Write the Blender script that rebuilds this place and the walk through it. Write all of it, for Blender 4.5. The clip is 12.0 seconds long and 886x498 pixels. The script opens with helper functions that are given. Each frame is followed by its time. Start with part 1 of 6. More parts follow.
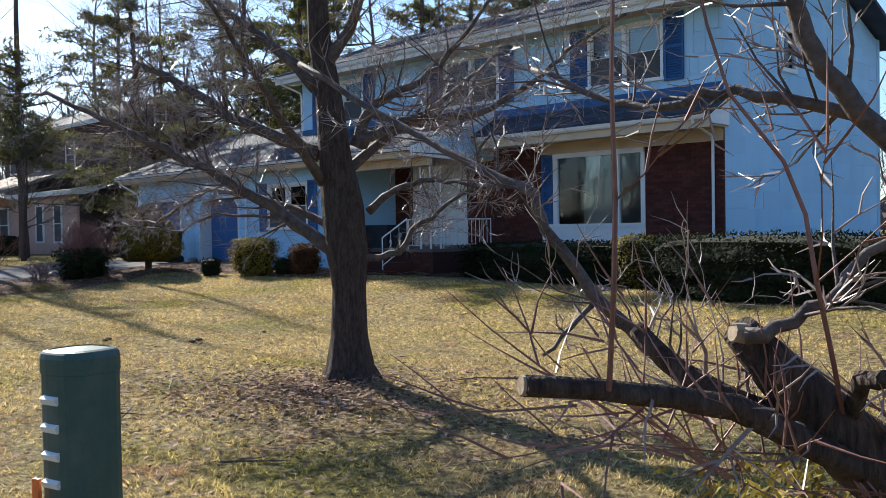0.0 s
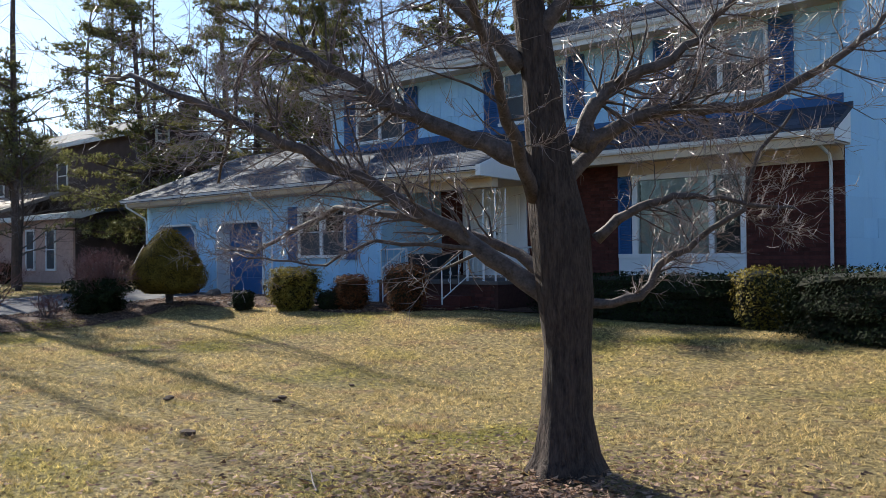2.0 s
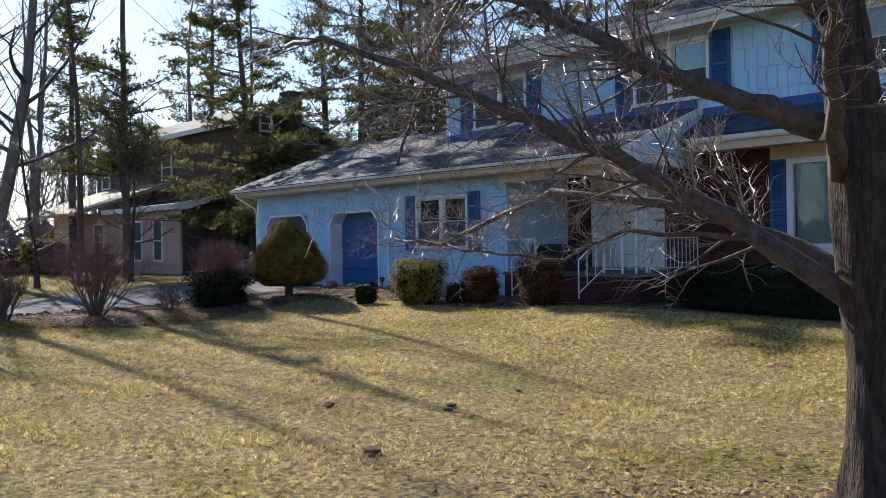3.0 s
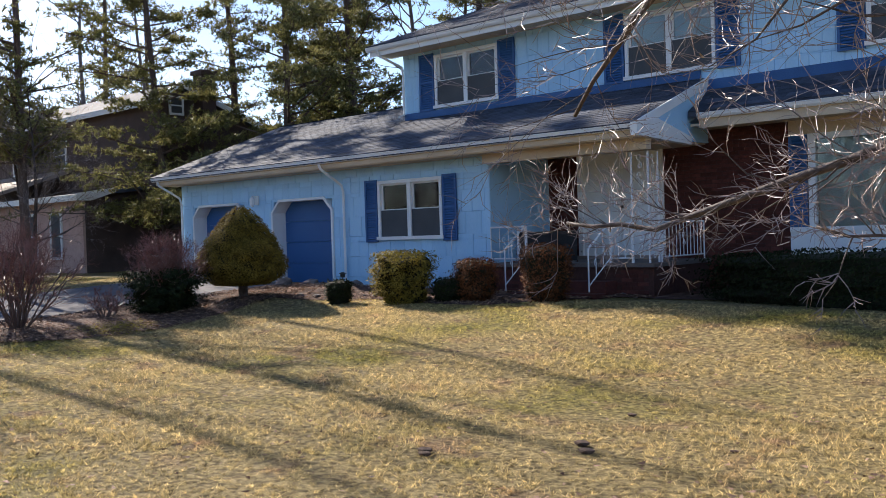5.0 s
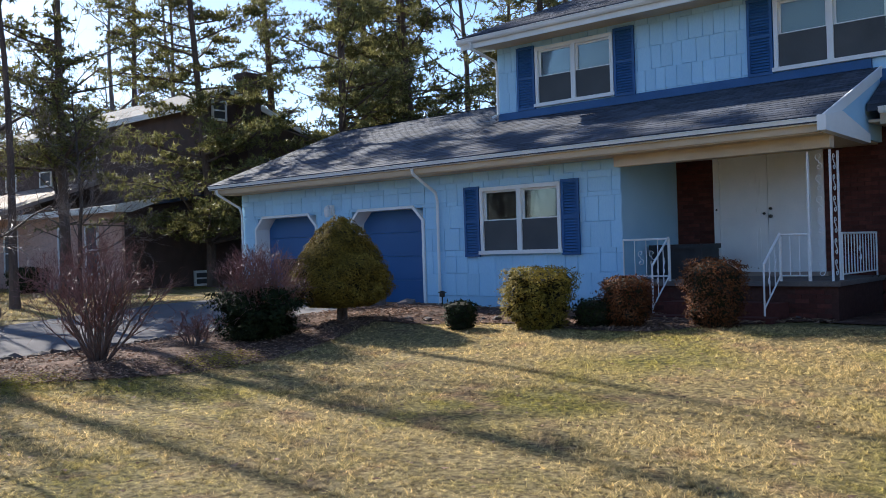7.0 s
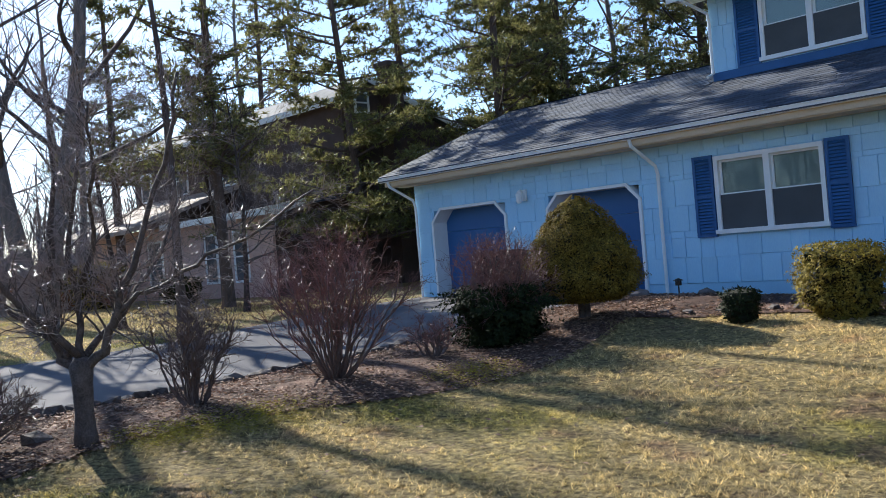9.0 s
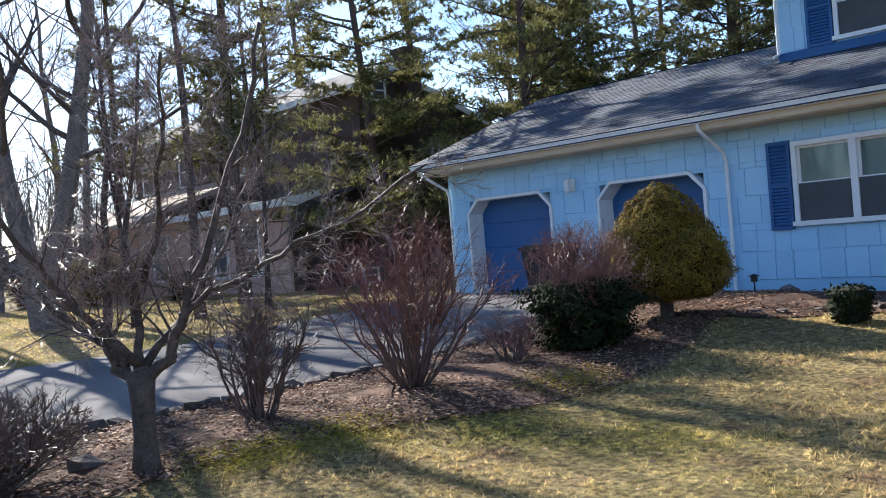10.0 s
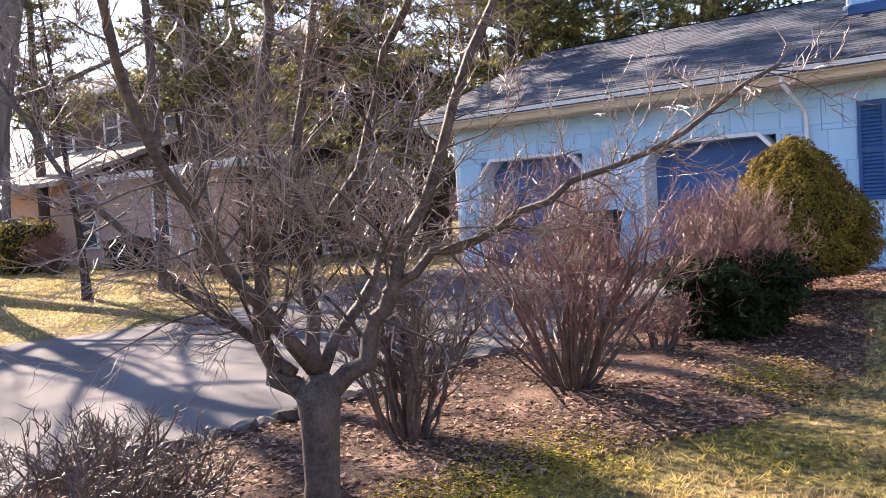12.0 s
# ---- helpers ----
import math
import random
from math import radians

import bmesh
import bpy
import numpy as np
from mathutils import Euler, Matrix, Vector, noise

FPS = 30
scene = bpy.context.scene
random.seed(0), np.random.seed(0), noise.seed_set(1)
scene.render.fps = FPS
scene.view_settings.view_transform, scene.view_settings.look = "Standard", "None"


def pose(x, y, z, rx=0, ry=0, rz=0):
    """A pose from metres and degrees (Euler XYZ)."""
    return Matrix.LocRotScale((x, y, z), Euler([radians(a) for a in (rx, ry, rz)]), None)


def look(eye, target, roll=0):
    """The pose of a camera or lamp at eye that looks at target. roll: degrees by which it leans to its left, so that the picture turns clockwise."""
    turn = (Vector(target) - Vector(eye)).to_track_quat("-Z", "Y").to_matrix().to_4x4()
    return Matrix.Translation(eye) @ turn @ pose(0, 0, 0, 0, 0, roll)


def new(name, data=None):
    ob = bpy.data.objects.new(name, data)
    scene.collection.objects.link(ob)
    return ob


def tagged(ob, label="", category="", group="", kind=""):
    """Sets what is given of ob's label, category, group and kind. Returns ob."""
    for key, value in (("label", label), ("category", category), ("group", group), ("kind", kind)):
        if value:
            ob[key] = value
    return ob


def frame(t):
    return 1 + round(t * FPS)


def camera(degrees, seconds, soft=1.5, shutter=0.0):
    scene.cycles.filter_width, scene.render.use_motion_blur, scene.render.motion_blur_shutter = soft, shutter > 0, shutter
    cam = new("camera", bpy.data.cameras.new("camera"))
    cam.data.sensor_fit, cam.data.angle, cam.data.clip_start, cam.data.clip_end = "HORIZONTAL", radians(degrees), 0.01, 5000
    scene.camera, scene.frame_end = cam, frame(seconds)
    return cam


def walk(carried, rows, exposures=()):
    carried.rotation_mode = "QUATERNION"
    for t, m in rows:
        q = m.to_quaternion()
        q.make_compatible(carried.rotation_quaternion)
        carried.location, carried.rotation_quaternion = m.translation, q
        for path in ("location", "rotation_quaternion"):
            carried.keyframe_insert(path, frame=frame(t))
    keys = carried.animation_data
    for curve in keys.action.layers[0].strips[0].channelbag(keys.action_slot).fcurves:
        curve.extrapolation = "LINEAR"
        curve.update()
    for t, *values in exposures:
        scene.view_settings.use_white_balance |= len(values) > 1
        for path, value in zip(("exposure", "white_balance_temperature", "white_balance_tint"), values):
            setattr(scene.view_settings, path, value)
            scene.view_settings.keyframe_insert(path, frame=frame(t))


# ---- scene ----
cam = camera(51.6, 12.0, soft=0.55)
METRES, EYE, TILT, LEAN, TURN = 17.7, 1.4, 0.0, 0.0, 44.8
ROWS = [
    (0.0, 0.0, 0.0, 0.0, -0.02, -1.32, 0.95),
    (0.5, -0.0231, 0.0314, 0.0001, 0.06, -1.45, 1.21),
    (1.0, -0.0492, 0.0657, 0.0016, -0.59, -1.03, 0.77),
    (1.5, -0.0735, 0.0992, 0.0029, -1.95, -0.58, 0.43),
    (2.0, -0.1006, 0.1324, 0.004, -1.49, 0.35, 0.68),
    (2.5, -0.1285, 0.1612, 0.0043, 0.91, 0.39, 0.32),
    (3.0, -0.1554, 0.1916, 0.0055, 3.63, -0.21, 0.8),
    (5.0, -0.2591, 0.3164, 0.0066, -3.49, -0.96, 1.77),
    (5.5, -0.2839, 0.3505, 0.0089, -4.54, -0.88, 1.64),
    (6.0, -0.3085, 0.3834, 0.0098, -5.38, -0.7, 1.0),
    (6.5, -0.3348, 0.4185, 0.01, -4.69, -0.22, 1.33),
    (7.0, -0.3648, 0.4507, 0.0098, -3.32, -0.09, 1.8),
    (7.5, -0.3922, 0.4828, 0.0093, 1.03, -0.62, 2.71),
    (9.5, -0.5064, 0.6045, 0.0092, 2.76, -0.0, 4.93),
    (10.0, -0.5348, 0.6379, 0.0106, 2.13, -0.34, 4.67),
    (10.5, -0.5643, 0.6672, 0.0115, 0.6, -0.63, 4.47),
    (11.0, -0.5919, 0.6977, 0.0114, -0.58, -1.11, 4.53),
    (11.5, -0.6212, 0.728, 0.01, -2.77, -1.74, 4.23),
    (12.0, -0.6463, 0.7604, 0.0103, -4.07, -2.43, 3.44),
]
walk(cam, [(t, pose(0, 0, EYE, TILT, LEAN, TURN) @ pose(METRES * x, METRES * y, METRES * z, 90 + pitch, roll, yaw)) for t, x, y, z, yaw, pitch, roll in ROWS],
     [(0, 1.05, 5560, 10), (1.5, 1.05, 5510, 10), (2.2, 0.90, 5560, 10), (5.2, 1.18, 5840, 16), (6.5, 1.14, 5610, 15), (7.5, 1.20, 5460, 11), (9.5, 1.22, 5410, 10), (10, 1.47, 5540, 11), (10.5, 1.65, 5680, 13), (11.5, 1.88, 6090, 18), (12, 2.20, 6540, 23)])

# ---- world, sun, exposure ----
SUN_EL, SUN_AZ = 31.0, -79.0
world = bpy.data.worlds.new("world")
scene.world = world
world.use_nodes = True
wn = world.node_tree.nodes
sky = wn.new("ShaderNodeTexSky")
sky.sky_type, sky.sun_disc = "NISHITA", False
sky.sun_elevation, sky.sun_rotation = radians(SUN_EL), radians(SUN_AZ)
sky.air_density, sky.dust_density, sky.ozone_density = 1.0, 0.4, 2.0
wn["Background"].inputs["Strength"].default_value = 0.08
world.node_tree.links.new(sky.outputs["Color"], wn["Background"].inputs["Color"])
sun = new("sun", bpy.data.lights.new("sun", "SUN"))
sun.data.energy, sun.data.angle, sun.data.color = 5.0, radians(0.55), (1.0, 0.87, 0.66)
sd = Vector((math.sin(radians(SUN_AZ)) * math.cos(radians(SUN_EL)), math.cos(radians(SUN_AZ)) * math.cos(radians(SUN_EL)), math.sin(radians(SUN_EL))))
sun.matrix_world = look(sd * 60, (0, 0, 0))


# ---- materials ----
def material(name, dark, light, scale=6.0, rough=0.85, bump=0.3, fine=60.0, metal=0.0, island=0.0, objrand=0.0, stretch=(1, 1, 1), translucent=0.0, spec=0.3, extra=None, depth=0.01):
    """Two scales of noise mix the two colours; the fine one also gives relief."""
    m = bpy.data.materials.new(name)
    m.use_nodes = True
    nt = m.node_tree
    n, link = nt.nodes, nt.links.new
    b = n["Principled BSDF"]
    geo = n.new("ShaderNodeNewGeometry")
    mp = n.new("ShaderNodeMapping")
    mp.inputs["Scale"].default_value = stretch
    link(geo.outputs["Position"], mp.inputs["Vector"])
    n1, n2 = n.new("ShaderNodeTexNoise"), n.new("ShaderNodeTexNoise")
    for nd, s in ((n1, scale), (n2, fine)):
        nd.inputs["Scale"].default_value, nd.inputs["Detail"].default_value = s, 4.0
        link(mp.outputs["Vector"], nd.inputs["Vector"])
    mixf = n.new("ShaderNodeMix")
    mixf.inputs["Factor"].default_value = 0.45
    link(n1.outputs["Fac"], mixf.inputs["A"])
    link(n2.outputs["Fac"], mixf.inputs["B"])
    ramp = n.new("ShaderNodeValToRGB")
    ramp.color_ramp.elements[0].position, ramp.color_ramp.elements[1].position = 0.3, 0.7
    ramp.color_ramp.elements[0].color, ramp.color_ramp.elements[1].color = (*dark, 1), (*light, 1)
    link(mixf.outputs["Result"], ramp.inputs["Fac"])
    col = ramp.outputs["Color"]
    if extra:
        third, s3, lo, hi = extra
        n3 = n.new("ShaderNodeTexNoise")
        n3.inputs["Scale"].default_value, n3.inputs["Detail"].default_value = s3, 3.0
        link(geo.outputs["Position"], n3.inputs["Vector"])
        r3 = n.new("ShaderNodeMapRange")
        r3.inputs["From Min"].default_value, r3.inputs["From Max"].default_value = lo, hi
        link(n3.outputs["Fac"], r3.inputs["Value"])
        mx = n.new("ShaderNodeMix")
        mx.data_type = "RGBA"
        link(r3.outputs["Result"], mx.inputs["Factor"])
        link(col, mx.inputs[6])
        mx.inputs[7].default_value = (*third, 1)
        col = mx.outputs[2]
    if island or objrand:
        hsv = n.new("ShaderNodeHueSaturation")
        mr = n.new("ShaderNodeMapRange")
        amount = island or objrand
        mr.inputs["To Min"].default_value, mr.inputs["To Max"].default_value = 1 - amount, 1 + amount
        if island:
            link(geo.outputs["Random Per Island"], mr.inputs["Value"])
        else:
            oi = n.new("ShaderNodeObjectInfo")
            link(oi.outputs["Random"], mr.inputs["Value"])
        link(mr.outputs["Result"], hsv.inputs["Value"])
        link(col, hsv.inputs["Color"])
        col = hsv.outputs["Color"]
    link(col, b.inputs["Base Color"])
    b.inputs["Roughness"].default_value, b.inputs["Metallic"].default_value = rough, metal
    b.inputs["Specular IOR Level"].default_value = spec
    if bump:
        bp = n.new("ShaderNodeBump")
        bp.inputs["Strength"].default_value, bp.inputs["Distance"].default_value = bump, depth
        link(mixf.outputs["Result"], bp.inputs["Height"])
        link(bp.outputs["Normal"], b.inputs["Normal"])
    if translucent:
        tr, ms = n.new("ShaderNodeBsdfTranslucent"), n.new("ShaderNodeMixShader")
        link(col, tr.inputs["Color"])
        ms.inputs["Fac"].default_value = translucent
        link(b.outputs["BSDF"], ms.inputs[1])
        link(tr.outputs["BSDF"], ms.inputs[2])
        link(ms.outputs["Shader"], n["Material Output"].inputs["Surface"])
    return m


def glass_material(name, tint, rough=0.02):
    """Window glass over a near-black sheet or a curtain: a clear coat on what lies behind."""
    m = bpy.data.materials.new(name)
    m.use_nodes = True
    n, link = m.node_tree.nodes, m.node_tree.links.new
    tr, gl, ms, fr = n.new("ShaderNodeBsdfTransparent"), n.new("ShaderNodeBsdfGlossy"), n.new("ShaderNodeMixShader"), n.new("ShaderNodeFresnel")
    fr.inputs["IOR"].default_value = 1.7
    tr.inputs["Color"].default_value = (*tint, 1)
    gl.inputs["Roughness"].default_value = rough
    link(fr.outputs["Fac"], ms.inputs["Fac"])
    link(tr.outputs["BSDF"], ms.inputs[1])
    link(gl.outputs["BSDF"], ms.inputs[2])
    link(ms.outputs["Shader"], n["Material Output"].inputs["Surface"])
    return m


def lawn_material(name, gain, blade):
    """Winter grass: straw, green and thatch patches, each broken up by clumps and by fine blades."""
    m = bpy.data.materials.new(name)
    m.use_nodes = True
    n, link = m.node_tree.nodes, m.node_tree.links.new
    b = n["Principled BSDF"]
    geo = n.new("ShaderNodeNewGeometry")

    def field(scale, lo, hi, detail=4.0):
        t, r = n.new("ShaderNodeTexNoise"), n.new("ShaderNodeMapRange")
        t.inputs["Scale"].default_value, t.inputs["Detail"].default_value = scale, detail
        r.inputs["From Min"].default_value, r.inputs["From Max"].default_value = lo, hi
        link(geo.outputs["Position"], t.inputs["Vector"])
        link(t.outputs["Fac"], r.inputs["Value"])
        return r.outputs["Result"]

    def mixed(factor, a, c):
        x = n.new("ShaderNodeMix")
        x.data_type = "RGBA"
        link(factor, x.inputs["Factor"])
        for k, v in ((6, a), (7, c)):
            if isinstance(v, tuple):
                x.inputs[k].default_value = (*[q * gain for q in v], 1)
            else:
                link(v, x.inputs[k])
        return x.outputs[2]

    clump, fine = field(19, 0.34, 0.66, 6.0), field(110, 0.3, 0.7)
    straw = mixed(clump, (0.14, 0.105, 0.045), (0.51, 0.395, 0.175))
    green = mixed(clump, (0.085, 0.08, 0.02), (0.36, 0.3, 0.07))
    thatch = mixed(clump, (0.11, 0.07, 0.04), (0.42, 0.28, 0.145))
    col = mixed(field(0.55, 0.5, 0.7), straw, green)
    col = mixed(field(1.7, 0.56, 0.72), col, thatch)
    dim = n.new("ShaderNodeHueSaturation")
    mr = n.new("ShaderNodeMapRange")
    mr.inputs["To Min"].default_value, mr.inputs["To Max"].default_value = (0.5, 1.3) if blade else (0.6, 1.4)
    link(geo.outputs["Random Per Island"] if blade else fine, mr.inputs["Value"])
    link(mr.outputs["Result"], dim.inputs["Value"])
    link(col, dim.inputs["Color"])
    link(dim.outputs["Color"], b.inputs["Base Color"])
    b.inputs["Roughness"].default_value, b.inputs["Specular IOR Level"].default_value = (0.6 if blade else 0.95), 0.25
    if blade:
        tr, ms = n.new("ShaderNodeBsdfTranslucent"), n.new("ShaderNodeMixShader")
        ms.inputs["Fac"].default_value = 0.48
        link(dim.outputs["Color"], tr.inputs["Color"])
        link(b.outputs["BSDF"], ms.inputs[1])
        link(tr.outputs["BSDF"], ms.inputs[2])
        link(ms.outputs["Shader"], n["Material Output"].inputs["Surface"])
    else:
        bp, ad = n.new("ShaderNodeBump"), n.new("ShaderNodeMath")
        ad.operation = "ADD"
        link(clump, ad.inputs[0])
        link(fine, ad.inputs[1])
        bp.inputs["Strength"].default_value, bp.inputs["Distance"].default_value = 1.0, 0.035
        link(ad.outputs["Value"], bp.inputs["Height"])
        link(bp.outputs["Normal"], b.inputs["Normal"])
    return m


LAWN = lawn_material("lawn", 1.02, False)
BLADE = lawn_material("grass_blade", 1.95, True)
MULCH = material("mulch", (0.022, 0.012, 0.008), (0.15, 0.078, 0.05), 9, 0.95, 1.0, 50, depth=0.05, extra=((0.2, 0.12, 0.085), 2.2, 0.56, 0.7))
LITTER = material("leaf_litter", (0.095, 0.05, 0.03), (0.46, 0.3, 0.205), 8, 0.8, 0.2, 60, island=0.65, translucent=0.15)
ASPHALT = material("asphalt", (0.085, 0.08, 0.085), (0.15, 0.143, 0.15), 0.9, 0.92, 0.6, 160, depth=0.008, spec=0.15, extra=((0.2, 0.187, 0.184), 0.35, 0.5, 0.7))
SIDING = material("blue_siding", (0.35, 0.59, 0.83), (0.47, 0.71, 0.9), 1.6, 0.6, 0.35, 70, objrand=0.05, stretch=(1, 1, 0.25), depth=0.006)
SIDING_BACK = material("siding_backing", (0.33, 0.55, 0.77), (0.43, 0.66, 0.85), 1.6, 0.7, 0.3, 70)
WHITE = material("white_paint", (0.72, 0.74, 0.75), (0.84, 0.85, 0.85), 3, 0.45, 0.12, 60)
# tan holds the warm light that the lawn throws up under the eaves
BOUNCE_TAN = material("lawn_bounce_tan", (0.5, 0.4, 0.28), (0.66, 0.55, 0.4), 2, 0.6, 0.15, 50)
BLUE = material("blue_paint", (0.022, 0.08, 0.22), (0.04, 0.12, 0.31), 2, 0.4, 0.15, 60)
GARAGE_BLUE = material("garage_door_paint", (0.035, 0.105, 0.27), (0.052, 0.14, 0.34), 1.2, 0.45, 0.12, 70)
BRICK = material("brick", (0.055, 0.018, 0.014), (0.115, 0.036, 0.027), 12, 0.85, 0.5, 90, objrand=0.3)
BRICK_FILL = material("brick_mixed", (0.055, 0.018, 0.014), (0.115, 0.036, 0.027), 12, 0.85, 0.5, 90, island=0.3)
MORTAR = material("mortar", (0.045, 0.02, 0.016), (0.085, 0.04, 0.032), 15, 0.95, 0.4, 90)
CONCRETE = material("foundation_concrete", (0.24, 0.19, 0.16), (0.38, 0.31, 0.27), 2, 0.9, 0.4, 60)
SHINGLE = material("roof_shingle", (0.028, 0.035, 0.052), (0.078, 0.09, 0.122), 2.2, 0.85, 0.6, 150, island=0.35, depth=0.008)
BARK = material("bark", (0.014, 0.01, 0.008), (0.115, 0.082, 0.067), 34, 0.92, 1.0, 110, stretch=(1, 1, 0.2), depth=0.05)
# grey bark made paler for far trees: the haze is in its colour
HAZY_GREYBARK = material("hazy_grey_bark", (0.09, 0.077, 0.073), (0.25, 0.215, 0.2), 14, 0.9, 0.8, 60, stretch=(1, 1, 0.2), depth=0.03)
LIMB = material("limb_bark", (0.03, 0.022, 0.019), (0.16, 0.125, 0.11), 16, 0.7, 1.0, 70, depth=0.012)
TWIG = material("twig_bark", (0.12, 0.08, 0.07), (0.38, 0.3, 0.265), 10, 0.4, 0, 60, spec=0.55)
RED_TWIG = material("red_twig", (0.1, 0.042, 0.036), (0.27, 0.13, 0.105), 8, 0.5, 0, 50, spec=0.5)
PINE_BARK = material("pine_bark", (0.05, 0.036, 0.03), (0.15, 0.105, 0.085), 5, 0.95, 0.8, 30, stretch=(1, 1, 0.3), depth=0.03)
NEEDLE = material("pine_needle", (0.075, 0.082, 0.026), (0.27, 0.245, 0.085), 1.2, 0.55, 0, 20, island=0.5, translucent=0.4)
CONIFER = material("conifer_leaf", (0.08, 0.06, 0.01), (0.28, 0.19, 0.032), 5, 0.75, 0, 40, island=0.45, translucent=0.04, spec=0.06)
# dark green leaf lowered to near black: deep hedge shade is in the colour
SHADED_BOXLEAF = material("shaded_box_leaf", (0.007, 0.012, 0.005), (0.03, 0.038, 0.012), 4, 0.75, 0, 30, island=0.45, translucent=0.05, spec=0.08)
REDLEAF = material("russet_leaf", (0.05, 0.02, 0.01), (0.2, 0.08, 0.028), 4, 0.7, 0, 30, island=0.5, translucent=0.12, spec=0.08)
YELLOWLEAF = material("yellow_green_leaf", (0.06, 0.056, 0.012), (0.34, 0.25, 0.04), 4, 0.7, 0, 30, island=0.5, translucent=0.2, spec=0.08)
# near-black body inside the leaves: the shrub's inner shade as a colour
INNER_SHADE = material("shrub_inner_shade", (0.012, 0.013, 0.006), (0.03, 0.028, 0.014), 6, 0.95, 0, 30)
GREENBOX = material("green_plastic", (0.035, 0.075, 0.065), (0.06, 0.11, 0.095), 5, 0.42, 0.15, 120, extra=((0.1, 0.13, 0.12), 3.0, 0.55, 0.75))
PALEGREEN = material("pale_louvre_plastic", (0.6, 0.66, 0.68), (0.75, 0.8, 0.82), 9, 0.35, 0, 60)
TANROOF = material("tan_shingle", (0.28, 0.22, 0.18), (0.42, 0.34, 0.28), 2, 0.85, 0.4, 60)
FARWOOD = material("distant_wood", (0.1, 0.085, 0.08), (0.2, 0.165, 0.15), 0.1, 0.9, 0, 1.0, island=0.3)
MOSS = material("moss", (0.22, 0.19, 0.02), (0.5, 0.4, 0.05), 5, 0.9, 0, 40, island=0.35, translucent=0.2)
SIDING_MIX = material("blue_siding_joined", (0.35, 0.59, 0.83), (0.47, 0.71, 0.9), 1.6, 0.6, 0.35, 70, island=0.05, stretch=(1, 1, 0.25), depth=0.006)
CLOD = material("earth_clod", (0.05, 0.032, 0.022), (0.13, 0.085, 0.06), 30, 0.95, 0.6, 80)
ORANGE = material("orange_tape", (0.7, 0.16, 0.03), (0.85, 0.24, 0.06), 9, 0.5, 0, 60)
CUTWOOD = material("sawn_wood", (0.2, 0.14, 0.09), (0.42, 0.33, 0.23), 30, 0.8, 0.3, 120)
SHRUBTWIG = material("shrub_twig", (0.05, 0.033, 0.028), (0.19, 0.13, 0.11), 10, 0.5, 0, 60, spec=0.5)
# stone grey lowered all over: the shaded side is put into the colour
STONE = material("edging_stone", (0.055, 0.045, 0.04), (0.19, 0.16, 0.145), 9, 0.9, 0.8, 50, objrand=0.35, depth=0.02)
PORCH = material("porch_slab", (0.09, 0.075, 0.07), (0.17, 0.15, 0.14), 3, 0.85, 0.4, 60)
DARKWALL = material("brown_siding", (0.06, 0.04, 0.034), (0.115, 0.078, 0.066), 2, 0.8, 0.3, 40)
PINKBRICK = material("pale_pink_brick", (0.46, 0.3, 0.25), (0.62, 0.43, 0.36), 5, 0.85, 0.4, 60)
DARK = material("dark_plastic", (0.012, 0.013, 0.016), (0.035, 0.036, 0.04), 5, 0.45, 0.1, 60)
IRON = material("white_iron", (0.66, 0.68, 0.7), (0.84, 0.85, 0.86), 10, 0.4, 0, 60)
METAL = material("dark_metal", (0.03, 0.03, 0.03), (0.07, 0.065, 0.06), 20, 0.35, 0, 60, metal=0.8)
# near-black sheets behind the panes: the darkness of unlit rooms painted on
ROOM_DARK = material("unlit_room_dark", (0.02, 0.022, 0.026), (0.05, 0.052, 0.06), 1, 0.9, 0, 20)
BLIND = material("window_shade", (0.5, 0.55, 0.53), (0.66, 0.7, 0.67), 1.5, 0.8, 0, 40)
SCREEN = material("insect_screen", (0.06, 0.066, 0.072), (0.1, 0.105, 0.11), 2, 0.8, 0, 90)
GLASS = glass_material("window_glass", (0.75, 0.8, 0.8))


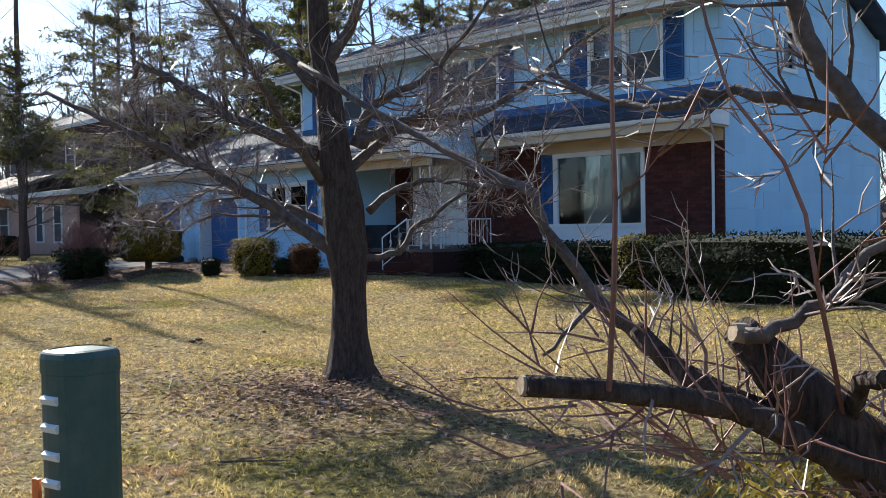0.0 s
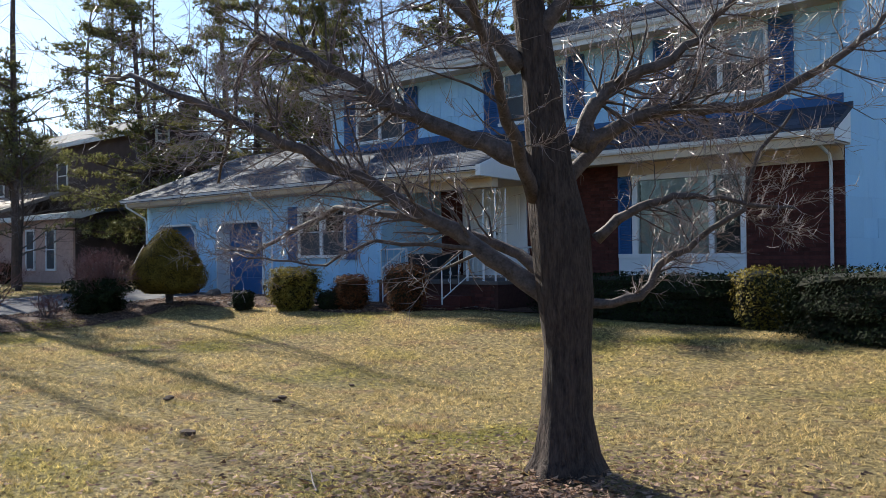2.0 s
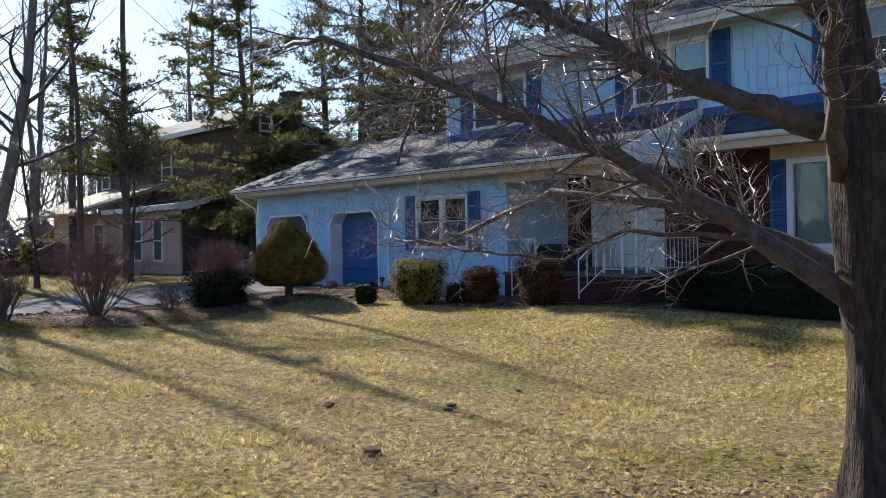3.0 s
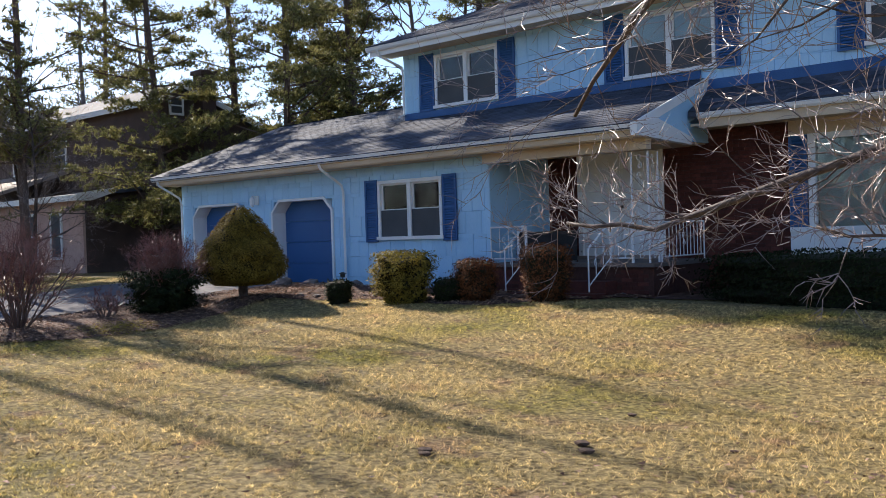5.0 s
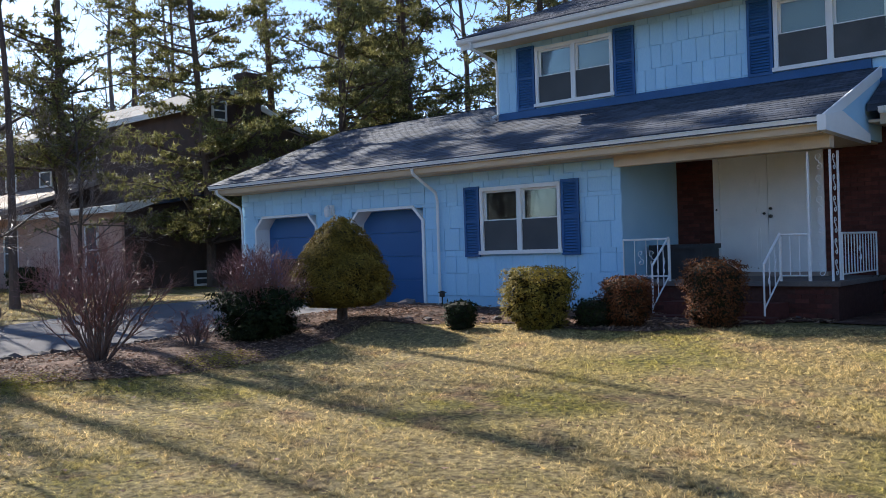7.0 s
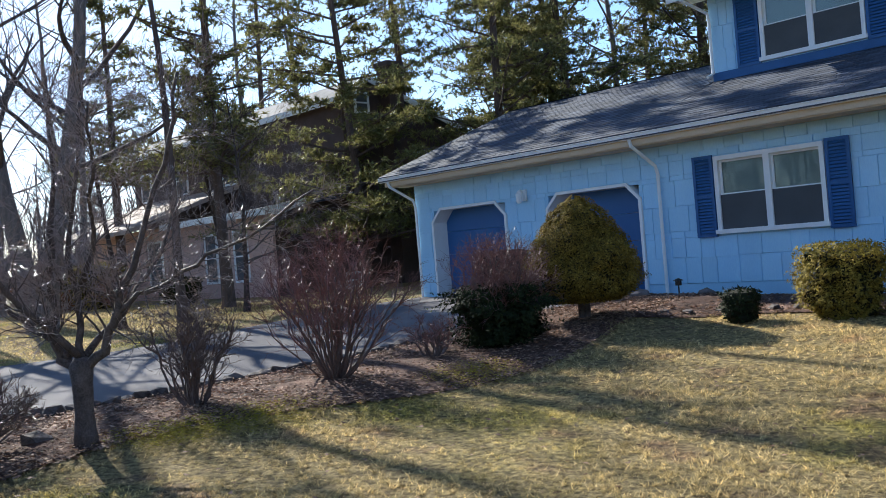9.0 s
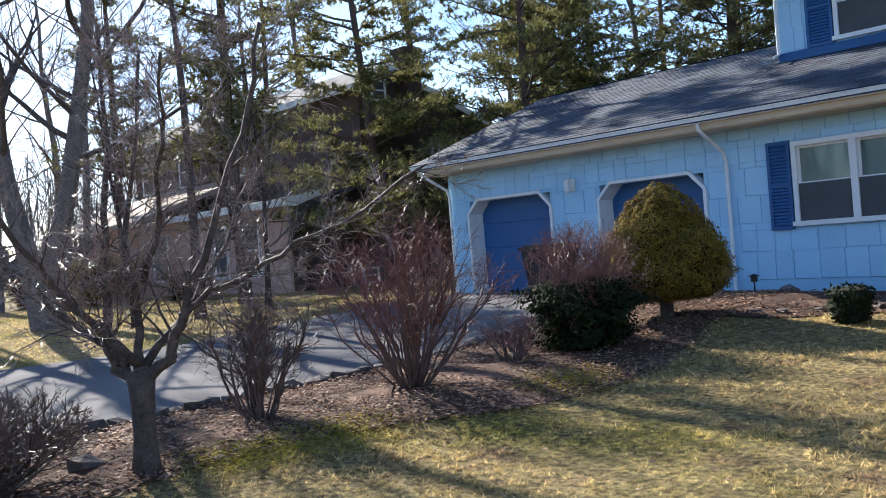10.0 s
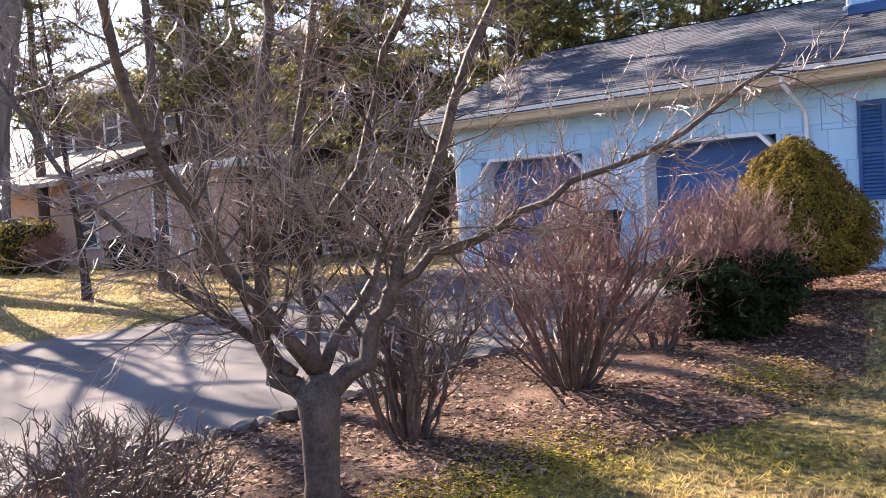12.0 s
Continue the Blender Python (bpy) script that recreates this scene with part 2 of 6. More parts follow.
# ---- mesh helpers ----
class Shape:
    """A growing list of vertices and faces."""

    def __init__(self):
        self.v, self.f = [], []

    def box(self, x0, x1, y0, y1, z0, z1, m=None):
        k = len(self.v)
        for p in ((x0, y0, z0), (x1, y0, z0), (x1, y1, z0), (x0, y1, z0), (x0, y0, z1), (x1, y0, z1), (x1, y1, z1), (x0, y1, z1)):
            self.v.append(tuple(m @ Vector(p)) if m else p)
        for a in ((0, 3, 2, 1), (4, 5, 6, 7), (0, 1, 5, 4), (1, 2, 6, 5), (2, 3, 7, 6), (3, 0, 4, 7)):
            self.f.append(tuple(k + i for i in a))
        return self

    def tube(self, pts, radii, n=6, cap=True):
        k = len(self.v)
        side = None
        for i, p in enumerate(pts):
            d = (pts[min(i + 1, len(pts) - 1)] - pts[max(i - 1, 0)])
            d = d.normalized() if d.length > 1e-9 else Vector((0, 0, 1))
            if side is None:
                side = d.orthogonal().normalized()
            side = (side - d * side.dot(d))
            side = side.normalized() if side.length > 1e-6 else d.orthogonal().normalized()
            up = d.cross(side)
            for j in range(n):
                a = 2 * math.pi * j / n
                q = p + (side * math.cos(a) + up * math.sin(a)) * radii[i]
                self.v.append((q.x, q.y, q.z))
        for i in range(len(pts) - 1):
            for j in range(n):
                a, b = k + i * n + j, k + i * n + (j + 1) % n
                self.f.append((a, b, b + n, a + n))
        if cap:
            self.f.append(tuple(k + j for j in reversed(range(n))))
            self.f.append(tuple(k + (len(pts) - 1) * n + j for j in range(n)))
        return self

    def prism(self, outline, y0, y1):
        """An outline of (x, z) pulled from y0 to y1."""
        k, n = len(self.v), len(outline)
        self.v += [(x, y0, z) for x, z in outline] + [(x, y1, z) for x, z in outline]
        self.f += [tuple(k + i for i in range(n)), tuple(k + n + i for i in reversed(range(n)))]
        self.f += [(k + (i + 1) % n, k + i, k + n + i, k + n + (i + 1) % n) for i in range(n)]
        return self

    def make(self, name, mat, parent=None, label="", smooth=False):
        me = bpy.data.meshes.new(name)
        me.from_pydata(self.v, [], self.f)
        me.materials.append(mat)
        if smooth:
            me.polygons.foreach_set("use_smooth", [True] * len(me.polygons))
        me.update()
        ob = new(name, me)
        if parent:
            ob.parent = parent
        return tagged(ob, label)


def numpy_tris(name, verts, mat, parent=None, label=""):
    """One mesh of loose triangles from an array (n, 3, 3)."""
    n = len(verts)
    me = bpy.data.meshes.new(name)
    me.vertices.add(n * 3)
    me.vertices.foreach_set("co", verts.reshape(-1).astype(np.float32))
    me.loops.add(n * 3)
    me.loops.foreach_set("vertex_index", np.arange(n * 3, dtype=np.int32))
    me.polygons.add(n)
    me.polygons.foreach_set("loop_start", np.arange(0, n * 3, 3, dtype=np.int32))
    me.polygons.foreach_set("loop_total", np.full(n, 3, dtype=np.int32))
    me.materials.append(mat)
    me.update(calc_edges=True)
    ob = new(name, me)
    if parent:
        ob.parent = parent
    return tagged(ob, label)


def thing(name, label, category, group="", at=(0, 0, 0)):
    e = new(name)
    e.location = at
    e.empty_display_size = 0.2
    return tagged(e, label, category, group)


def smooth01(a, b, v):
    t = np.clip((v - a) / (b - a), 0, 1)
    return t * t * (3 - 2 * t)


def gz(x, y):
    """Height of the ground."""
    x, y = np.asarray(x, float), np.asarray(y, float)
    z = 0.27 * smooth01(7.0, 13.0, y) + 0.0125 * np.clip(-x - 8, 0, 22)
    z = z - 0.13 * np.exp(-((x + 10.3) ** 2 + (y - 8.6) ** 2) / 9)
    z = z + 0.07 * np.exp(-((x + 6.36) ** 2 + (y - 5.2) ** 2) / 0.9)
    bed = smooth01(-23.0, -22.2, x) * (1 - smooth01(-20.6, -19.6, x)) * smooth01(2.5, 4.0, y) * (1 - smooth01(13.2, 13.9, y))
    return z + 0.1 * bed


def g1(x, y):
    return float(gz(x, y))


# ---- ground ----
def ground_sheet(name, x0, x1, y0, y1, step, mat, lift=0.0, inside=None, label="", parent=None):
    xs, ys = np.arange(x0, x1 + step / 2, step), np.arange(y0, y1 + step / 2, step)
    X, Y = np.meshgrid(xs, ys)
    Z = gz(X, Y) + lift
    nx, ny = len(xs), len(ys)
    s = Shape()
    s.v = list(zip(X.ravel().tolist(), Y.ravel().tolist(), Z.ravel().tolist()))
    for j in range(ny - 1):
        for i in range(nx - 1):
            if inside is None or inside(xs[i] + step / 2, ys[j] + step / 2):
                a = j * nx + i
                s.f.append((a, a + 1, a + 1 + nx, a + nx))
    ob = s.make(name, mat, parent, label, smooth=True)
    return ob


def warped_axis(lo, hi, near_lo, near_hi, step):
    far = [near_lo - (near_lo - lo) * (k / 14) ** 2.2 for k in range(14, 0, -1)]
    far2 = [near_hi + (hi - near_hi) * (k / 14) ** 2.2 for k in range(1, 15)]
    return far + list(np.arange(near_lo, near_hi, step)) + far2


gx, gy = warped_axis(-1500, 1500, -46, 8, 0.3), warped_axis(-1500, 1500, -6, 26, 0.3)
GX, GY = np.meshgrid(gx, gy)
GZ = gz(GX, GY)
sheet = Shape()
sheet.v = list(zip(GX.ravel().tolist(), GY.ravel().tolist(), GZ.ravel().tolist()))
W = len(gx)
sheet.f = [(j * W + i, j * W + i + 1, j * W + i + 1 + W, j * W + i + W) for j in range(len(gy) - 1) for i in range(W - 1)]
tagged(sheet.make("ground", LAWN, smooth=True), "winter lawn of straw-coloured and green grass", "lawn", kind="structure")


def kerb_x(y):
    return -22.3 + 0.25 * math.sin(y * 0.55) - (0.15 * max(0, 5.5 - y))


def bed_x(y):
    return -20.05 + 0.3 * math.sin(y * 0.9 + 0.6) - 0.1 * max(0, y - 10)


drive = Shape()
ny = 60
for j in range(ny + 1):
    y = -9 + j * (14.42 + 9) / ny
    xl = -28.6 - 0.35 * math.sin(y * 0.4) - 0.12 * max(0, 6 - y)
    for i in range(13):
        x = xl + (kerb_x(y) - xl) * i / 12
        drive.v.append((x, y, g1(x, y) + 0.012))
for j in range(ny):
    for i in range(12):
        a = j * 13 + i
        drive.f.append((a, a + 1, a + 14, a + 13))
tagged(drive.make("driveway", ASPHALT, smooth=True), "worn grey asphalt driveway crossed by tree shadows", "driveway", kind="structure")

def relief(x, y):
    """Lumps of mulch."""
    return 0.06 * abs(noise.noise((x * 2.1, y * 2.1, 0))) + 0.025 * abs(noise.noise((x * 7, y * 7, 3)))


bed = Shape()
for j in range(64):
    y = 2.2 + j * 0.18
    for i in range(9):
        x = kerb_x(y) + 0.02 + (bed_x(y) - kerb_x(y)) * i / 8
        bed.v.append((x, y, g1(x, y) + 0.014 + relief(x, y) * math.sin(math.pi * i / 8)))
for j in range(63):
    for i in range(8):
        a = j * 9 + i
        bed.f.append((a, a + 1, a + 10, a + 9))


def house_bed_y(x):
    if x < -16.2:
        return 12.0 - 0.9 * max(0, (-19.4 - x)) + 0.12 * math.sin(x * 2.3)
    return 12.0 + min(2.2, (x + 16.2) * 1.8) + 0.12 * math.sin(x * 2.3)


k, nx = len(bed.v), 90
for j in range(7):
    for i in range(nx + 1):
        x = -20.6 + 17.0 * i / nx
        ya = house_bed_y(x)
        yb = 14.45 if x < -18 else (14.3 if x < -14.6 else 16.35)
        y = ya + (yb - ya) * j / 6
        bed.v.append((x, y, g1(x, y) + 0.017 + relief(x, y) * math.sin(math.pi * j / 6)))
for j in range(6):
    for i in range(nx):
        a = k + j * (nx + 1) + i
        bed.f.append((a, a + 1, a + nx + 2, a + nx + 1))
k = len(bed.v)
for j in range(7):
    for i in range(9):
        x = -22.2 + 1.7 * i / 8
        y = 13.3 + 1.1 * j / 6
        bed.v.append((x, y, g1(x, y) + 0.02 + relief(x, y) * math.sin(math.pi * j / 6)))
for j in range(6):
    for i in range(8):
        a = k + j * 9 + i
        bed.f.append((a, a + 1, a + 10, a + 9))
tagged(bed.make("planting_bed", MULCH, smooth=True), "brown mulch planting bed strewn with dead leaves", "planting bed", kind="structure")

# ---- house ----
FY, UY, BACK = 14.4, 16.4, 24.4
house = thing("house", "two-storey pale blue shingled house with brick porch wall and attached garage", "house", at=(-18, 18, 0.3))
house.location = (0, 0, 0)


def holed_wall(name, x0, x1, z0, z1, holes, y0, y1, mat, label=""):
    """A wall with rectangular holes (x0, x1, z0, z1) through it."""
    s = Shape()
    xs = sorted({x0, x1, *[h[0] for h in holes], *[h[1] for h in holes]})
    zs = sorted({z0, z1, *[h[2] for h in holes], *[h[3] for h in holes]})
    nx, nz = len(xs), len(zs)
    for y in (y0, y1):
        s.v += [(x, y, z) for z in zs for x in xs]

    def solid(i, j):
        if not (0 <= i < nx - 1 and 0 <= j < nz - 1):
            return False
        cx, cz = (xs[i] + xs[i + 1]) / 2, (zs[j] + zs[j + 1]) / 2
        return not any(h[0] < cx < h[1] and h[2] < cz < h[3] for h in holes)

    o = nx * nz
    for j in range(nz - 1):
        for i in range(nx - 1):
            if solid(i, j):
                a, b, c, d = j * nx + i, j * nx + i + 1, (j + 1) * nx + i + 1, (j + 1) * nx + i
                s.f += [(a, b, c, d), (o + d, o + c, o + b, o + a)]
                for di, dj, p, q in ((0, -1, b, a), (1, 0, c, b), (0, 1, d, c), (-1, 0, a, d)):
                    if not solid(i + di, j + dj):
                        s.f.append((p, q, o + q, o + p))
    return s.make(name, mat, house, label)


GAR = ((-27.78, -25.67), (-24.53, -22.47))
WIN_F = (-20.98, -19.18, 1.42, 2.66)
UPS = ((-21.05, -19.24, 4.36, 5.57), (-16.15, -14.32, 4.34, 5.58), (-11.76, -9.9, 4.32, 5.58))
gar_holes = [(a, b, 0.42, 2.38) for a, b in GAR]
front_wall = holed_wall("front_wall", -28.35, -18.0, 0.66, 3.0, gar_holes + [WIN_F], FY + 0.02, FY + 0.2, SIDING_BACK)
for a, b in ((-28.33, -27.78), (-25.67, -24.53), (-22.47, -18.02)):
    Shape().box(a, b, FY + 0.05, FY + 0.25, 0.0, 0.66).make("foundation", CONCRETE, house, "pinkish concrete foundation")
Shape().box(-28.35, -28.15, FY + 0.2, 21.8, 0.0, 3.0).make("side_wall", SIDING_BACK, house)
gable = Shape()
gable.v = [(-28.33, FY + 0.1, 3.0), (-28.33, 21.8, 3.0), (-28.33, 18.1, 4.6), (-28.15, FY + 0.1, 3.0), (-28.15, 21.8, 3.0), (-28.15, 18.1, 4.6)]
gable.f = [(0, 2, 1), (3, 4, 5), (0, 1, 4, 3), (1, 2, 5, 4), (2, 0, 3, 5)]
gable.make("gable_wall", SIDING_BACK, house)
recess = Shape().box(-18.18, -18.0, FY + 0.2, UY, 0.3, 3.3).make("porch_side_wall", SIDING_BACK, house, "smooth pale blue porch wall")
upper_wall = holed_wall("upper_wall", -22.04, -8.6, 3.1, 6.0, list(UPS), UY + 0.02, UY + 0.2, SIDING_BACK)
Shape().box(-22.04, -21.86, UY + 0.2, BACK, 3.0, 6.0).make("upper_side_wall", SIDING_BACK, house)
Shape().box(-28.35, -8.6, BACK, BACK + 0.2, 0.0, 6.0).make("back_wall", SIDING_BACK, house)
side_hole = (18.95, 19.6, 4.65, 5.5)
end_wall = holed_wall("end_wall", UY + 0.02, BACK, 0.0, 6.0, [side_hole], 8.62, 8.8, SIDING_BACK)
end_wall.rotation_euler = (0, 0, radians(90))
end_wall.scale = (1, 1, 1)
egable = Shape()
egable.v = [(-8.62, UY, 6.0), (-8.62, BACK, 6.0), (-8.62, 20.4, 7.45), (-8.8, UY, 6.0), (-8.8, BACK, 6.0), (-8.8, 20.4, 7.45)]
egable.f = [(0, 1, 2), (3, 5, 4), (0, 3, 4, 1), (1, 4, 5, 2), (2, 5, 3, 0)]
egable.make("end_gable", SIDING_BACK, house)

# porch and brick wall
DOOR = (-17.29, -15.4, 0.98, 3.1)
PIC = (-13.05, -10.35, 0.97, 3.0)
brick_wall = holed_wall("brick_wall", -18.0, -8.6, 0.0, 3.3, [DOOR, PIC], UY - 0.02, UY + 0.02, MORTAR, "dark red brick front wall")
Shape().box(-18.0, -14.55, 14.32, UY - 0.02, 0.1, 0.86).make("porch_base", MORTAR, house, "brick porch base")
Shape().box(-18.0, -14.5, 14.26, UY - 0.02, 0.86, 0.93).make("porch_floor", PORCH, house)
for k in range(3):
    Shape().box(-17.05, -15.25, 14.26 - 0.3 * (3 - k), 14.32 - 0.3 * (2 - k), 0.1, 0.25 + 0.19 * k).make("step", BRICK_FILL, house, "brick porch step")


def double_hung(parent, x0, x1, z0, z1, y, shade):
    """A pair of white sash windows in one frame: frame, sashes, panes, shade."""
    w = new("window")
    w.parent = parent
    f = Shape()
    t = 0.07
    f.box(x0, x1, y - 0.04, y + 0.08, z1 - t, z1).box(x0 - 0.03, x1 + 0.03, y - 0.07, y + 0.08, z0, z0 + t)
    xm = (x0 + x1) / 2
    for a, b in ((x0, x0 + t), (x1 - t, x1), (xm - 0.05, xm + 0.05)):
        f.box(a, b, y - 0.038, y + 0.08, z0 + t, z1 - t)
    f.make("window_frame", WHITE, w)
    zm = (z0 + z1) / 2
    for a, b in ((x0 + t, xm - 0.05), (xm + 0.05, x1 - t)):
        for lo, hi, dy in ((z0 + t, zm + 0.02, 0.02), (zm - 0.02, z1 - t, 0.045)):
            s = Shape()
            e = 0.035
            s.box(a, b, y + dy - 0.012, y + dy + 0.012, lo, lo + e).box(a, b, y + dy - 0.012, y + dy + 0.012, hi - e, hi)
            s.box(a, a + e, y + dy - 0.012, y + dy + 0.012, lo + e, hi - e).box(b - e, b, y + dy - 0.012, y + dy + 0.012, lo + e, hi - e)
            s.make("sash", WHITE, w)
            p = Shape()
            p.box(a + e, b - e, y + dy - 0.003, y + dy + 0.003, lo + e, hi - e)
            p.make("pane", GLASS, w).visible_shadow = False
        Shape().box(a, b, y - 0.004, y - 0.001, z0 + t, zm).make("insect_screen", SCREEN, w)
        Shape().box(a, b, y + 0.1, y + 0.105, zm, z1 - t).make("window_shade", BLIND if shade else SCREEN, w)
    Shape().box(x0, x1, y + 0.2, y + 0.22, z0, z1).make("room_behind", ROOM_DARK, w)
    return w


def shutter(parent, x0, x1, z0, z1, y):
    s = Shape()
    e = 0.05
    s.box(x0, x1, y - 0.035, y, z0, z0 + e).box(x0, x1, y - 0.035, y, z1 - e, z1).box(x0, x1, y - 0.035, y, (z0 + z1) / 2 - e / 2, (z0 + z1) / 2 + e / 2)
    s.box(x0, x0 + e, y - 0.034, y, z0 + e, z1 - e).box(x1 - e, x1, y - 0.034, y, z0 + e, z1 - e).box(x0 + e, x1 - e, y - 0.006, y, z0 + e, z1 - e)
    sh = s.make("shutter", BLUE, parent, "blue louvred shutter")
    n = int((z1 - z0 - 2 * e) / 0.05)
    lv = bpy.data.meshes.get("louvre")
    if not lv:
        u = Shape().box(0, 1, -0.016, 0.0, -0.018, 0.018, pose(0, 0, 0, -28))
        lv = bpy.data.meshes.new("louvre")
        lv.from_pydata(u.v, [], u.f)
        lv.materials.append(BLUE)
    for i in range(n):
        ob = new("louvre", lv)
        ob.parent = sh
        ob.location, ob.scale = (x0 + e, y - 0.01, z0 + e + (i + 0.5) * (z1 - z0 - 2 * e) / n), (x1 - x0 - 2 * e, 1, 1)


double_hung(house, *WIN_F, FY, True)
shutter(house, -21.36, -21.0, 1.38, 2.69, FY - 0.012)
shutter(house, -19.16, -18.8, 1.38, 2.69, FY - 0.012)
for i, u in enumerate(UPS):
    double_hung(house, *u, UY, True)
    shutter(house, u[0] - 0.46, u[0] - 0.02, u[2] - 0.03, u[3] + 0.05, UY - 0.012)
    shutter(house, u[1] + 0.02, u[1] + 0.46, u[2] - 0.03, u[3] + 0.05, UY - 0.012)
ew = new("window")
ew.parent = house
Shape().box(-8.62, -8.56, 18.9, 19.65, 5.46, 5.55).box(-8.62, -8.56, 18.9, 19.65, 4.6, 4.69).box(-8.62, -8.57, 18.9, 18.98, 4.69, 5.46).box(-8.62, -8.57, 19.57, 19.65, 4.69, 5.46).make("window_frame", WHITE, ew)
Shape().box(-8.66, -8.655, 18.98, 19.57, 4.69, 5.46).make("pane", GLASS, ew).visible_shadow = False
Shape().box(-8.79, -8.78, 18.96, 19.6, 4.65, 5.5).make("room_behind", ROOM_DARK, ew)

# picture window: blue panel, wide pane, narrow pane, white apron
pw = new("picture_window")
pw.parent = house
x0, x1, z0, z1 = PIC
s = Shape()
s.box(x0 + 0.32, x1 - 0.02, UY - 0.06, UY + 0.06, z1 - 0.1, z1).box(x0, x1, UY - 0.07, UY + 0.06, 1.36, 1.44)
for a, b in ((x0 + 0.32, x0 + 0.44), (-11.08, -10.98), (x1 - 0.1, x1)):
    s.box(a, b, UY - 0.055, UY + 0.06, 1.44, z1 - 0.1)
s.make("window_frame", WHITE, pw)
Shape().box(x0, x1, UY - 0.045, UY + 0.05, z0, 1.36).make("apron", WHITE, pw, "white panelled apron")
for a, b in ((x0 + 0.44, -11.08), (-10.98, x1 - 0.1)):
    Shape().box(a, b, UY - 0.004, UY + 0.004, 1.44, z1 - 0.1).make("pane", GLASS, pw).visible_shadow = False
Shape().box(x0 + 0.44, -11.08, UY + 0.09, UY + 0.1, 1.44, z1 - 0.1).make("curtain", BLIND, pw)
Shape().box(-10.98, x1 - 0.1, UY + 0.09, UY + 0.1, 1.44, z1 - 0.1).make("insect_screen", SCREEN, pw)
Shape().box(x0, x1, UY + 0.2, UY + 0.22, 0.98, z1).make("room_behind", ROOM_DARK, pw)
shutter(house, x0 + 0.0, x0 + 0.3, 1.44, z1 - 0.02, UY - 0.03)

# double front door
fd = new("front_door")
fd.parent = house
x0, x1, z0, z1 = DOOR
s = Shape()
s.box(x0, x0 + 0.1, UY - 0.06, UY + 0.1, z0, z1 - 0.1).box(x1 - 0.1, x1, UY - 0.06, UY + 0.1, z0, z1 - 0.1).box(x0, x1, UY - 0.062, UY + 0.1, z1 - 0.1, z1)
s.make("door_frame", WHITE, fd)
xm = (x0 + x1) / 2
for a, b in ((x0 + 0.1, xm - 0.005), (xm + 0.005, x1 - 0.1)):
    s = Shape()
    s.box(a, b, UY - 0.005, UY + 0.045, z0, z1 - 0.1)
    for c, d in ((z0 + 0.15, z0 + 0.75), (z0 + 0.95, z1 - 0.3)):
        s.box(a + 0.13, b - 0.13, UY - 0.016, UY - 0.005, c, d)
        s.box(a + 0.19, b - 0.19, UY - 0.024, UY - 0.016, c + 0.06, d - 0.06)
    s.make("door_leaf", WHITE, fd)
for xx, zz, r in ((xm + 0.055, 1.93, 0.03), (xm + 0.055, 2.06, 0.022), (xm - 0.055, 1.98, 0.02), (x0 + 0.05, 2.08, 0.018)):
    Shape().tube([Vector((xx, UY - 0.015, zz)), Vector((xx, UY - 0.06, zz)), Vector((xx, UY - 0.085, zz))], [r, r, r * 0.6], 10).make("door_handle", METAL, fd)
Shape().box(-17.4, -15.3, UY - 0.25, UY - 0.02, 0.93, 0.99).make("door_sill", CONCRETE, fd)

# garage doors with chamfered white casing
for a, b in GAR:
    gd = new("garage_door")
    gd.parent = house
    c, t, top = 0.26, 0.05, 2.38
    s = Shape()
    outer = [(a - t, 0.42), (a - t, top - c + t * 0.4), (a + c - t * 0.4, top + t), (b - c + t * 0.4, top + t), (b + t, top - c + t * 0.4), (b + t, 0.42)]
    k = 0.006
    inner = [(b - k, 0.42), (b - k, top - c), (b - c, top - k), (a + c, top - k), (a + k, top - c), (a + k, 0.42)]
    k = len(s.v)
    for y in (FY - 0.03, FY + 0.42):
        s.v += [(x, y, z) for x, z in outer] + [(x, y, z) for x, z in reversed(inner)]
    for i in range(5):
        s.f += [(i, i + 6, i + 7, i + 1), (i + 12, i + 13, i + 19, i + 18), (i, i + 1, i + 13, i + 12), (i + 6, i + 18, i + 19, i + 7)]
    s.make("casing", WHITE, gd, "white chamfered door casing")
    for r in range(4):
        z = 0.44 + r * 0.49
        p = Shape().box(a + 0.01, b - 0.01, FY + 0.36, FY + 0.4, z, z + 0.484)
        p.box(a + 0.03, b - 0.03, FY + 0.356, FY + 0.36, z + 0.02, z + 0.464)
        p.make("door_panel", GARAGE_BLUE, gd)
    Shape().box(a - 0.05, b + 0.05, FY - 0.1, FY + 0.45, 0.3, 0.44).make("door_sill", CONCRETE, gd)

# roofs
def roof_slab(name, x0, x1, ya, za, yb, zb, thick=0.1):
    s = Shape()
    s.v = [(x0, ya, za), (x1, ya, za), (x1, yb, zb), (x0, yb, zb), (x0, ya, za - thick), (x1, ya, za - thick), (x1, yb, zb - thick), (x0, yb, zb - thick)]
    s.f = [(0, 1, 2, 3), (7, 6, 5, 4), (0, 4, 5, 1), (1, 5, 6, 2), (2, 6, 7, 3), (3, 7, 4, 0)]
    return s.make(name, SHINGLE, house, "dark grey asphalt shingle roof")


